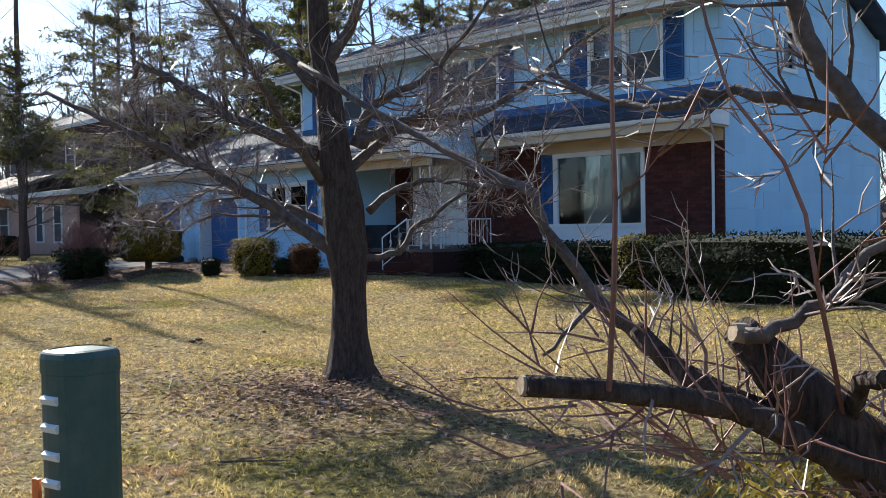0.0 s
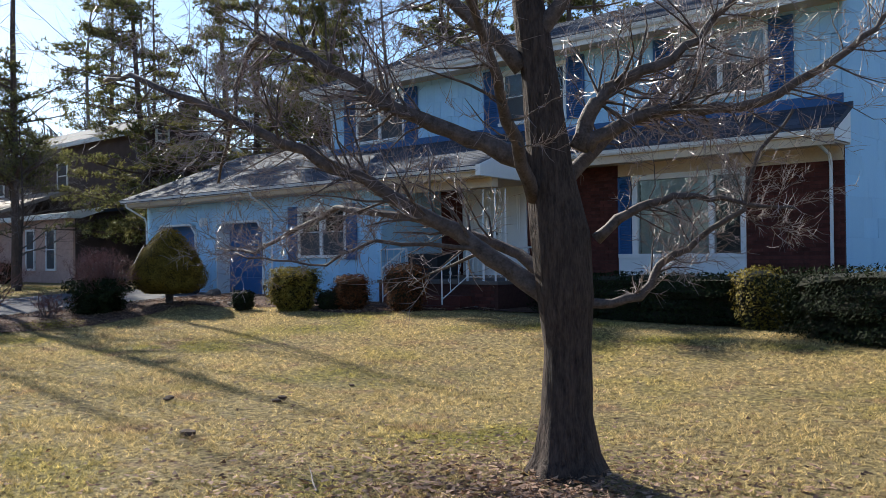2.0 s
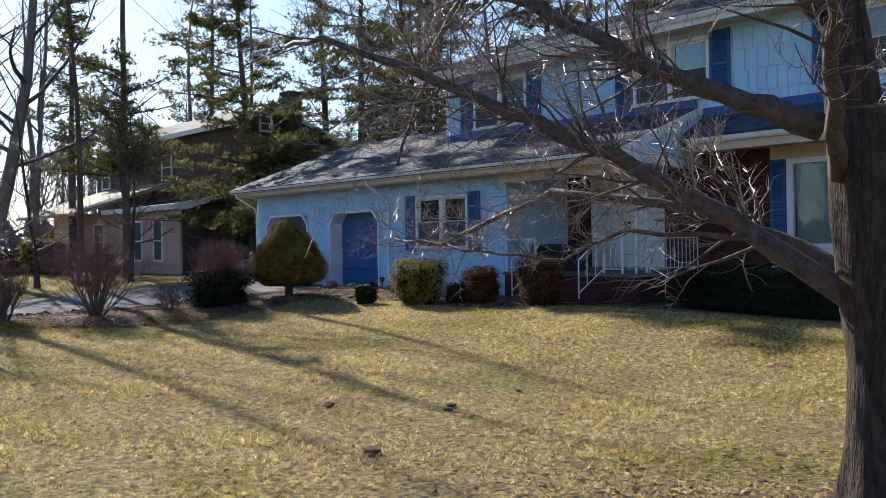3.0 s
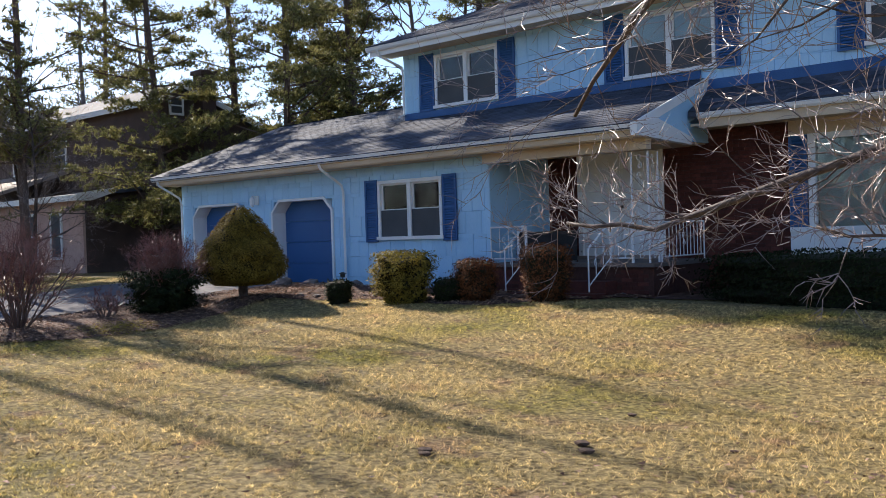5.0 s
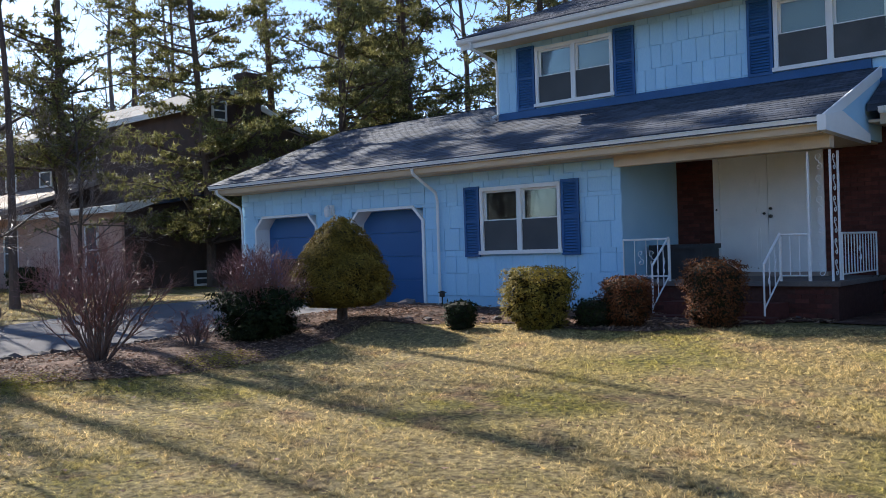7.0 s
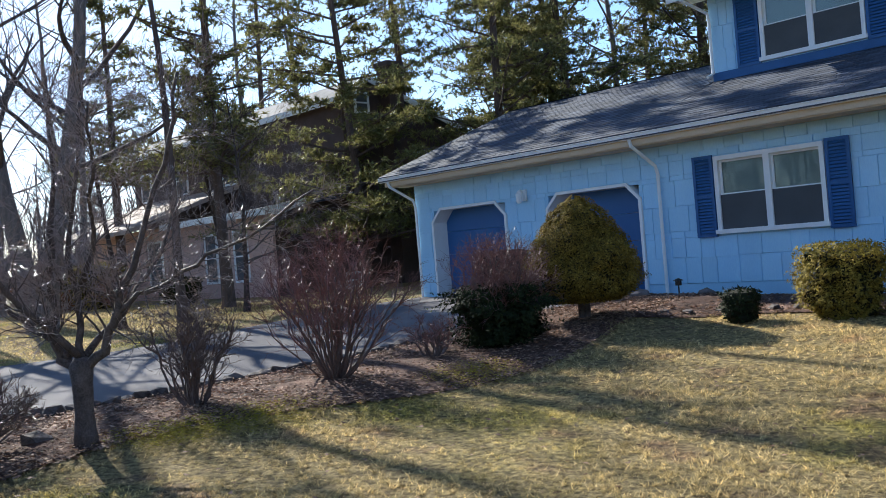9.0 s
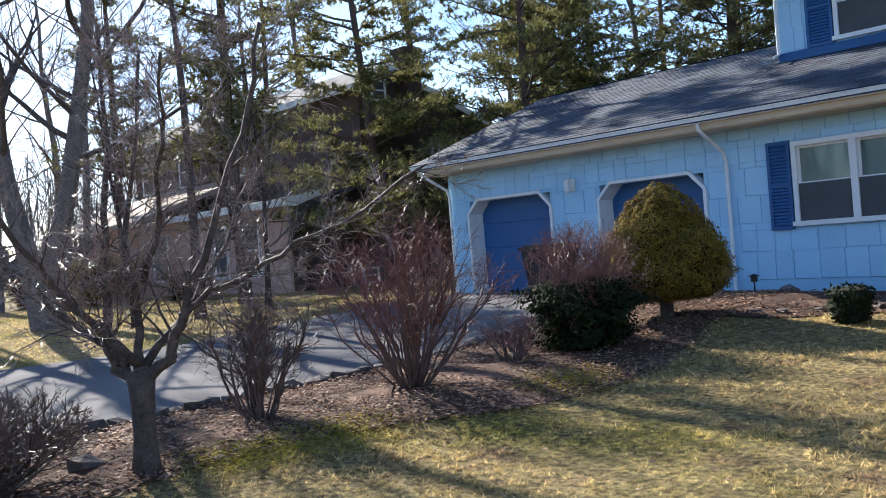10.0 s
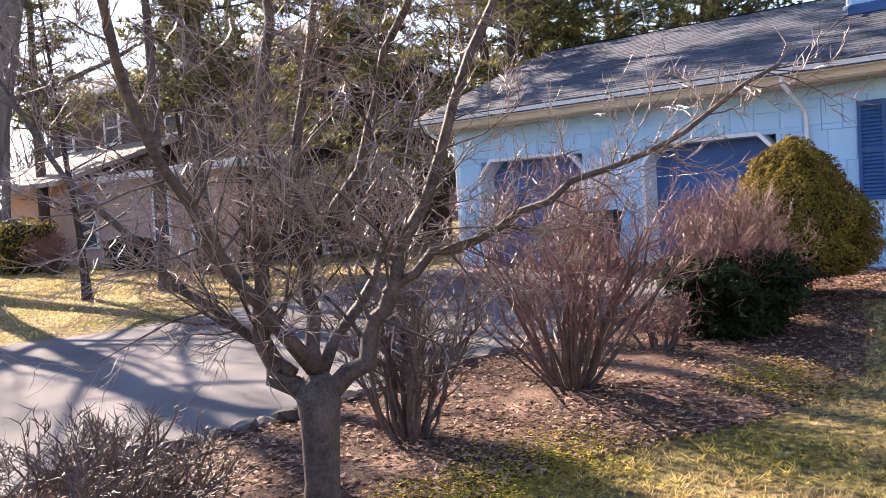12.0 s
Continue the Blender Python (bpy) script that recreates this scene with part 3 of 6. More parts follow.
def shingles(x0, x1, ya, za, yb, zb, seed, cut=None):
    """Courses of shingle tabs over a slope, joined."""
    rnd = random.Random(seed)
    s = Shape()
    L = math.hypot(yb - ya, zb - za)
    n = int(L / 0.14)
    uy, uz = (yb - ya) / L, (zb - za) / L
    ny_, nz_ = -uz * (1 if uy > 0 else -1), abs(uy)
    for c in range(n):
        d0, d1 = c * L / n - 0.01, (c + 1) * L / n + 0.04
        x = x0 - rnd.random() * 0.3
        while x < x1:
            w = rnd.uniform(0.22, 0.36)
            a, b = max(x, x0), min(x + w - 0.008, x1)
            x += w
            if b - a < 0.03 or (cut and cut((a + b) / 2, ya + uy * d0)):
                continue
            lo, hi = 0.007 + rnd.random() * 0.004, 0.003
            k = len(s.v)
            for xx in (a, b):
                for d, h in ((d0, lo), (d1, hi), (d0, 0.0)):
                    s.v.append((xx, ya + uy * d + ny_ * h, za + uz * d + nz_ * h))
            s.f += [(k, k + 3, k + 4, k + 1), (k + 2, k + 5, k + 3, k), (k, k + 1, k + 2), (k + 3, k + 5, k + 4)]
    return tagged(s.make("roof_covering", SHINGLE, house), kind="stuff")


roof_slab("garage_roof", -28.75, -22.04, 13.75, 3.2, 18.1, 4.82)
roof_slab("porch_roof", -22.04, -14.5, 13.75, 3.2, UY + 0.02, 4.187)
roof_slab("garage_roof_back", -28.75, -22.04, 22.4, 3.2, 18.1, 4.82)
shingles(-28.75, -22.04, 13.75, 3.2, 18.1, 4.82, 1)
shingles(-22.04, -14.5, 13.75, 3.2, UY - 0.02, 4.17, 2)
shingles(-28.75, -22.04, 22.4, 3.2, 18.1, 4.82, 3)
roof_slab("brick_wall_roof", -14.47, -8.45, 15.55, 3.5, UY + 0.02, 3.98)
shingles(-14.47, -8.45, 15.55, 3.5, UY - 0.02, 3.96, 4)
roof_slab("main_roof", -22.55, -8.1, 15.72, 5.9, 20.4, 7.62)
roof_slab("main_roof_back", -22.55, -8.1, 25.1, 5.9, 20.4, 7.62)
shingles(-22.55, -8.1, 15.72, 5.9, 20.4, 7.62, 5)

# blue band, soffits, fascias, gutters
Shape().box(-22.02, -14.62, UY - 0.03, UY + 0.018, 4.18, 4.33).box(-14.62, -8.6, UY - 0.03, UY + 0.018, 3.93, 4.14).make("blue_band", BLUE, house, "blue painted trim band")
Shape().box(-28.6, -14.56, 13.88, FY + 0.02, 2.97, 3.01).box(-18.0, -14.56, FY + 0.02, UY - 0.02, 2.972, 3.01).make("soffit", BOUNCE_TAN, house)
Shape().box(-14.47, -8.5, 15.62, UY - 0.02, 3.24, 3.28).make("soffit", BOUNCE_TAN, house)
Shape().box(-22.45, -8.2, 15.8, UY + 0.02, 5.7, 5.74).make("soffit", BOUNCE_TAN, house)
Shape().box(-18.0, -14.57, 14.2, 14.38, 2.8, 2.97).make("porch_beam", BOUNCE_TAN, house)
# the two low fascias share the tan with the bounced light in it
Shape().box(-28.65, -14.56, 13.84, 13.87, 2.99, 3.16).make("fascia", BOUNCE_TAN, house)
Shape().box(-14.3, -8.48, 15.6, 15.63, 3.2, 3.44).make("fascia", BOUNCE_TAN, house)
Shape().box(-22.5, -8.15, 15.77, 15.8, 5.66, 5.86).make("fascia", WHITE, house)
Shape().box(-13.05, -8.6, UY - 0.05, UY - 0.036, 3.0, 3.24).make("frieze_board", BOUNCE_TAN, house)


def gutter(x0, x1, y, z):
    prof = [(0.0, 0.0), (-0.06, -0.005), (-0.09, 0.04), (-0.1, 0.1), (-0.115, 0.105), (-0.112, 0.115), (-0.09, 0.112), (-0.082, 0.05), (-0.055, 0.012), (0.0, 0.015)]
    s = Shape()
    for x in (x0, x1):
        s.v += [(x, y + a, z + b * 0.8) for a, b in prof]
    n = len(prof)
    s.f = [(i, i + 1, n + i + 1, n + i) for i in range(n - 1)] + [tuple(range(n)), tuple(range(2 * n - 1, n - 1, -1))]
    s.make("gutter", WHITE, house, "white metal gutter")


gutter(-28.75, -14.54, 13.84, 3.09)
gutter(-14.3, -8.45, 15.6, 3.36)
gutter(-22.55, -8.1, 15.77, 5.77)


def pipe(points, r=0.03):
    Shape().tube([Vector(p) for p in points], [r] * len(points), 8).make("downspout", WHITE, house, "white metal downspout")


pipe([(-28.45, 13.76, 3.08), (-28.45, 13.8, 2.98), (-28.27, 14.28, 2.66), (-28.27, 14.34, 2.5), (-28.27, 14.34, 0.5), (-28.27, 14.2, 0.42)])
pipe([(-22.12, 13.76, 3.08), (-22.12, 13.8, 2.98), (-22.02, 14.3, 2.64), (-22.02, 14.35, 2.5), (-22.02, 14.35, 0.5), (-22.02, 14.2, 0.42)])
pipe([(-22.2, 15.7, 5.78), (-22.2, 15.75, 5.66), (-22.0, 16.3, 5.42), (-22.0, 16.34, 5.25), (-22.0, 16.34, 4.32), (-22.0, 16.15, 4.25)])
pipe([(-8.8, 15.53, 3.4), (-8.8, 15.56, 3.3), (-8.8, 16.25, 3.1), (-8.8, 16.32, 2.95), (-8.8, 16.32, 0.4)])

# porch gable end of the low roof
ge = Shape()
ge.v = [(x, y, z) for x in (-14.56, -14.5) for y, z in ((13.78, 3.0), (UY, 3.0), (UY, 4.1), (13.78, 3.12))]
ge.f = [(3, 2, 1, 0), (4, 5, 6, 7), (0, 1, 5, 4), (1, 2, 6, 5), (2, 3, 7, 6), (3, 0, 4, 7)]
ge.make("porch_gable", SIDING_BACK, house, "pale blue gable end of the porch roof")
rk = Shape()
L = math.hypot(UY - 13.72, 0.99)
rk.box(0.0, 0.03, 0, L, -0.13, 0.025, Matrix.Translation((-14.498, 13.72, 3.18)) @ pose(0, 0, 0, math.degrees(math.atan2(0.99, UY - 13.72))))
rk.make("rake_board", WHITE, house)
gr = Shape()
gr.v = [(x, y, z) for x in (-14.56, -14.44) for y, z in ((13.7, 2.99), (15.6, 2.93), (15.6, 3.06), (14.4, 3.3), (13.7, 3.2))]
gr.f = [(4, 3, 2, 1, 0), (5, 6, 7, 8, 9)] + [(i, (i + 1) % 5, 5 + (i + 1) % 5, 5 + i) for i in range(5)]
gr.make("gable_return", WHITE, house)
pe = Shape()
pe.v = [(x, y, z) for x in (-8.56, -8.5) for y, z in ((15.62, 3.26), (UY + 0.02, 3.26), (UY + 0.02, 3.86), (15.62, 3.4))]
pe.f = [(3, 2, 1, 0), (4, 5, 6, 7), (0, 1, 5, 4), (1, 2, 6, 5), (2, 3, 7, 6), (3, 0, 4, 7)]
pe.make("eave_end", WHITE, house)


# ---- plants: generators ----
def curve_points(start, direction, length, n, rnd, wobble, lift):
    pts, d = [start.copy()], direction.normalized()
    for i in range(n):
        d = (d + Vector((rnd.uniform(-1, 1), rnd.uniform(-1, 1), rnd.uniform(-1, 1))) * wobble + Vector((0, 0, lift))).normalized()
        pts.append(pts[-1] + d * (length / n))
    return pts


def grow(limb, twig, start, direction, length, radius, depth, rnd, wobble=0.22, lift=0.05, kids=(5, 6, 5), spread=(0.5, 1.0), twig_at=1, shrink=(0.4, 0.62), first=0.2):
    """A branch and its offspring: thick ones go into limb, thin ones into twig."""
    n = max(3, min(7, int(length / 0.25))) if depth > 0 else (2 if length < 0.14 else 3)
    pts = curve_points(start, direction, length, n, rnd, wobble, lift)
    tip = radius * 0.22
    radii = [radius + (tip - radius) * i / n for i in range(n + 1)]
    into = twig if depth <= twig_at else limb
    into.tube(pts, radii, 3 if depth <= twig_at else (5 if radius < 0.06 else 8), cap=False)
    if depth <= 0:
        return
    for k in range(kids[min(depth, len(kids)) - 1]):
        t = rnd.uniform(first, 1.0) * n
        i = min(int(t), n - 1)
        p = pts[i].lerp(pts[i + 1], t - i)
        axis = (pts[i + 1] - pts[i]).normalized()
        side = axis.orthogonal().normalized()
        side.rotate(Matrix.Rotation(rnd.uniform(0, 2 * math.pi), 3, axis))
        d = axis + side * rnd.uniform(*spread)
        grow(limb, twig, p, d, length * rnd.uniform(*shrink), max(0.0024, radii[i] * rnd.uniform(0.35, 0.55)), depth - 1, rnd, wobble, lift, kids, spread, twig_at, shrink, first)


def along(points, limb, twig, r0, r1, rnd, n_side, length, depth=2, kids=(4, 4, 3), sides=7, lift=0.06, shrink=(0.4, 0.65), wob=0.02):
    """A limb along given points, wavy between them, with branches growing from it."""
    pts = []
    pv = [Vector(p) for p in points]
    for i in range(len(pv) - 1):
        for k in range(3):
            q = pv[i].lerp(pv[i + 1], k / 3)
            if 0 < i + k:
                q += Vector((rnd.uniform(-1, 1), rnd.uniform(-1, 1), rnd.uniform(-1, 1))) * wob
            pts.append(q)
    pts.append(pv[-1])
    n = len(pts) - 1
    radii = [(r0 + (r1 - r0) * (i / n) ** 0.8) * (1 + 0.08 * rnd.uniform(-1, 1)) for i in range(n + 1)]
    limb.tube(pts, radii, sides)
    for k in range(n_side):
        t = rnd.uniform(0.18, 1.0) * n
        i = min(int(t), n - 1)
        p = pts[i].lerp(pts[i + 1], t - i)
        axis = (pts[i + 1] - pts[i]).normalized()
        side = axis.orthogonal().normalized()
        side.rotate(Matrix.Rotation(rnd.uniform(0, 2 * math.pi), 3, axis))
        grow(limb, twig, p, axis * 0.7 + side * rnd.uniform(0.6, 1.1), length * rnd.uniform(0.5, 1.1), max(0.0034, min(0.013, radii[i] * rnd.uniform(0.16, 0.3))), depth, rnd, 0.36, lift, kids, (0.6, 1.2), 1, shrink, 0.15)
    return pts, radii


def leaf_cloud(points, normals, size, rnd, flat=0.6, lying=0.0):
    """Small pointed triangles set about the given points; lying turns their faces outwards."""
    n = len(points)
    a = rnd.normal(size=(n, 3)) + normals * flat
    if lying:
        u = normals / np.maximum(1e-6, np.linalg.norm(normals, axis=1))[:, None]
        a -= u * (np.sum(a * u, axis=1) * lying)[:, None]
    a /= np.linalg.norm(a, axis=1)[:, None]
    b = np.cross(a, u + rnd.normal(size=(n, 3)) * 0.35) if lying else np.cross(a, rnd.normal(size=(n, 3)))
    b /= np.linalg.norm(b, axis=1)[:, None]
    s = size * rnd.uniform(0.6, 1.3, size=(n, 1))
    out = np.empty((n, 3, 3))
    out[:, 0] = points - b * s * 0.32
    out[:, 1] = points + b * s * 0.32
    out[:, 2] = points + a * s
    return out


def dense_shrub(name, at, radius, height, profile, mat, label, category, seed, leaves=4000, size=0.05, bumpy=0.12, trunk=0.0, group="", sx=1.0, loose=0.0):
    """An evergreen shrub: a near-black core, its inner shade as colour, and a skin of small leaves. profile(v) gives
    the relative radius at height v.
    """
    rnd = np.random.default_rng(seed)
    x, y = at
    z = g1(x, y)
    root = thing(name, label, category, group, (x, y, z))
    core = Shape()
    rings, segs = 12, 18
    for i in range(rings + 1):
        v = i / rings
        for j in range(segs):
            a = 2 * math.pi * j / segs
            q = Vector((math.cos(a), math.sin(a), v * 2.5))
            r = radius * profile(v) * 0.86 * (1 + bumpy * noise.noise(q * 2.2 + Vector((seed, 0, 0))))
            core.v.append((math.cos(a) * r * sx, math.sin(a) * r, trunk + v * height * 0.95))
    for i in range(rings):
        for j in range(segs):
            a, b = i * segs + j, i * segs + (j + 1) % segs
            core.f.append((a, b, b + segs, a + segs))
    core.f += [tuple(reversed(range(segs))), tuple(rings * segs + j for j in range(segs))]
    core.make("inner_mass", INNER_SHADE, root)
    v = rnd.uniform(0, 1, leaves * 2)
    w = np.array([profile(t) for t in v])
    v = v[rnd.uniform(0, 1, leaves * 2) < np.clip(w + 0.15, 0, 1)][:leaves]
    a = rnd.uniform(0, 2 * math.pi, len(v))
    pr = np.array([profile(t) for t in v])
    bump = np.array([noise.noise(Vector((math.cos(p), math.sin(p), t * 2.5)) * 2.2 + Vector((seed, 0, 0))) + 0.6 * noise.noise(Vector((math.cos(p), math.sin(p), t * 2.5)) * 7) for p, t in zip(a, v)])
    r = radius * pr * (1 + bumpy * bump) * rnd.uniform(0.84, 1.03, len(v)) * (1 + loose * np.abs(rnd.normal(size=len(v))))
    pts = np.stack([np.cos(a) * r * sx, np.sin(a) * r, trunk + v * height * (1 + 0.05 * bump)], 1)
    top = np.clip(1.4 - pr, 0, 1)
    nor = np.stack([np.cos(a), np.sin(a), 0.25 + top], 1)
    numpy_tris("foliage", leaf_cloud(pts, nor, size, rnd, 0.6, 0.7), mat, root)
    if trunk > 0:
        s = Shape()
        r2 = random.Random(seed)
        for k in range(3):
            s.tube(curve_points(Vector((r2.uniform(-.05, .05), r2.uniform(-.05, .05), -0.05)), Vector((r2.uniform(-.2, .2), r2.uniform(-.2, .2), 1)), trunk + 0.3, 4, r2, 0.08, 0.1), [0.06, 0.055, 0.05, 0.045, 0.04], 7)
        s.make("trunk", LIMB, root)
    return root


def twig_shrub(name, at, radius, height, stems, label, seed, mat=SHRUBTWIG, fine=RED_TWIG, depth=3, kids=(3, 3, 4), group="bare shrubs along the drive", flat=0.0):
    """A leafless shrub: stems fan out from the base, bend upwards and divide into a rounded head; flat clips the head level."""
    rnd = random.Random(seed)
    x, y = at
    root = thing(name, label, "shrub", group, (x, y, g1(x, y)))
    limb, twig = Shape(), Shape()
    for k in range(stems):
        a = rnd.uniform(0, 2 * math.pi)
        lean = rnd.random() ** 0.55
        reach = radius * lean * 0.8
        top = height * (math.sqrt(max(0.1, 1 - 0.62 * lean * lean)) if not flat else rnd.uniform(0.86, 0.94))
        c, s = math.cos(a), math.sin(a)
        base = Vector((c * 0.07 * lean, s * 0.07 * lean, -0.04))
        mid = Vector((c * reach * 0.62, s * reach * 0.62, top * 0.42))
        end = Vector((c * reach, s * reach, top * 0.8))
        pts = [base.lerp(mid, t / 3) + Vector((rnd.uniform(-1, 1), rnd.uniform(-1, 1), 0)) * 0.03 for t in range(3)] + [mid.lerp(end, t / 4) + Vector((rnd.uniform(-1, 1), rnd.uniform(-1, 1), rnd.uniform(-1, 1))) * 0.045 for t in range(5)]
        r = rnd.uniform(0.009, 0.017)
        limb.tube(pts, [r * (1 - 0.6 * i / 7) for i in range(8)], 4, cap=False)
        for b in range(7):
            i = rnd.randrange(2, 8)
            d = (pts[i] - pts[i - 1]).normalized() + Vector((rnd.uniform(-1, 1), rnd.uniform(-1, 1), rnd.uniform(-0.3, 0.7))) * 0.95
            room = max(0.12, top * 1.02 - pts[i].z)
            grow(limb, twig, pts[i], d, min(room, height * rnd.uniform(0.16, 0.3)), r * 0.42, 2, rnd, 0.32, 0.04, (3, 4), (0.5, 1.1), 2, (0.4, 0.7), 0.25)
    tagged(limb.make("stem_mass", mat, root), kind="stuff")
    tagged(twig.make("twig_mass", fine, root), kind="stuff")
    return root


def bare_tree(name, at, height, radius, seed, label, lean=(0, 0), limbs=9, start=0.35, depth=3, spread=0.8, kids=(3, 4, 4), fork=1, mat=BARK, category="tree", group="bare trees"):
    rnd = random.Random(seed)
    x, y = at
    root = thing(name, label, category, group, (x, y, g1(x, y)))
    trunk, limb, twig = Shape(), Shape(), Shape()
    for f in range(fork):
        ang = rnd.uniform(0, 6.28)
        d = Vector((lean[0] + 0.0, lean[1], 1))
        if fork > 1:
            d += Vector((0.05, 0.14, 0)) * (1 if f else -1)
        pts = curve_points(Vector((0, 0, -0.1)), d, height, 9, rnd, 0.09, 0.02)
        radii = [radius * (1.45 if i == 0 else 1) * (1 - 0.86 * (i / 9) ** 0.9) for i in range(10)]
        trunk.tube(pts, radii, 10)
        for k in range(limbs):
            t = rnd.uniform(start, 0.98) * 9
            i = min(int(t), 8)
            p = pts[i].lerp(pts[i + 1], t - i)
            a = rnd.uniform(0, 2 * math.pi)
            grow(limb, twig, p, Vector((math.cos(a) * spread, math.sin(a) * spread, rnd.uniform(0.3, 0.9))), height * rnd.uniform(0.18, 0.36), radii[i] * rnd.uniform(0.3, 0.5), depth, rnd, 0.2, 0.05, kids, (0.5, 1.0), 1)
    trunk.make("trunk", mat, root)
    tagged(limb.make("branchwork", LIMB, root), kind="stuff")
    tagged(twig.make("twig_mass", TWIG, root), kind="stuff")
    return root


def pine(name, at, height, radius, seed, label, first=0.25, reach=3.2, tufts=2600, size=0.165, lean=(0, 0), group="pine trees behind the house", last=1.0):
    """A pine with whorled boughs and needle tufts in flat sprays, with gaps between the boughs."""
    rnd, nr = random.Random(seed), np.random.default_rng(seed)
    x, y = at
    root = thing(name, label, "pine tree", group, (x, y, g1(x, y)))
    trunk, bough = Shape(), Shape()
    pts = curve_points(Vector((0, 0, -0.1)), Vector((lean[0], lean[1], 1)), height, 10, rnd, 0.03, 0.05)
    radii = [radius * (1.25 if i == 0 else 1) * (1 - 0.9 * i / 10) for i in range(11)]
    trunk.tube(pts, radii, 9)
    anchors = []
    nb = int(height * 4.6 * (1 if last == 1.0 else 0.5))
    for k in range(nb):
        v = first + (last - first) * ((k + rnd.random()) / nb) ** 1.7
        i = min(int(v * 10), 9)
        p = pts[i].lerp(pts[i + 1], v * 10 - i)
        a = rnd.uniform(0, 2 * math.pi)
        L = reach * (1.05 - v) ** 0.7 * rnd.uniform(0.5, 1.15)
        b = curve_points(p, Vector((math.cos(a), math.sin(a), rnd.uniform(-0.1, 0.35))), L, 5, rnd, 0.12, 0.04)
        bough.tube(b, [0.045 * (1.2 - v) * (1 - 0.16 * j) + 0.006 for j in range(6)], 4, cap=False)
        for m in range(8):
            t = rnd.uniform(0.25, 1) * 5
            j = min(int(t), 4)
            q = b[j].lerp(b[j + 1], t - j)
            e = q + Vector((rnd.uniform(-1, 1), rnd.uniform(-1, 1), rnd.uniform(-0.2, 0.22))) * L * 0.34
            bough.tube([q, q.lerp(e, 0.5) + Vector((0, 0, 0.03)), e], [0.013, 0.009, 0.005], 3, cap=False)
            anchors += [q.lerp(e, 0.4), q.lerp(e, 0.7), e]
        anchors.append(b[-1])
    tufts = int(tufts * 1.6)
    A = np.array([tuple(v) for v in anchors])
    pick = A[nr.integers(0, len(A), tufts)] + nr.normal(size=(tufts, 3)) * (0.13, 0.13, 0.06)
    per = 8
    centre = np.repeat(pick, per, 0)
    d = nr.normal(size=(tufts * per, 3)) + (0, 0, 0.35)
    d /= np.linalg.norm(d, axis=1)[:, None]
    w = np.cross(d, nr.normal(size=d.shape))
    w *= 0.021 / np.linalg.norm(w, axis=1)[:, None]
    L = size * nr.uniform(0.5, 1.1, size=(len(d), 1))
    tri = np.stack([centre - w, centre + w, centre + d * L], 1)
    trunk.make("trunk", PINE_BARK, root)
    tagged(bough.make("branchwork", PINE_BARK, root), kind="stuff")
    numpy_tris("needles", tri, NEEDLE, root)
    return root


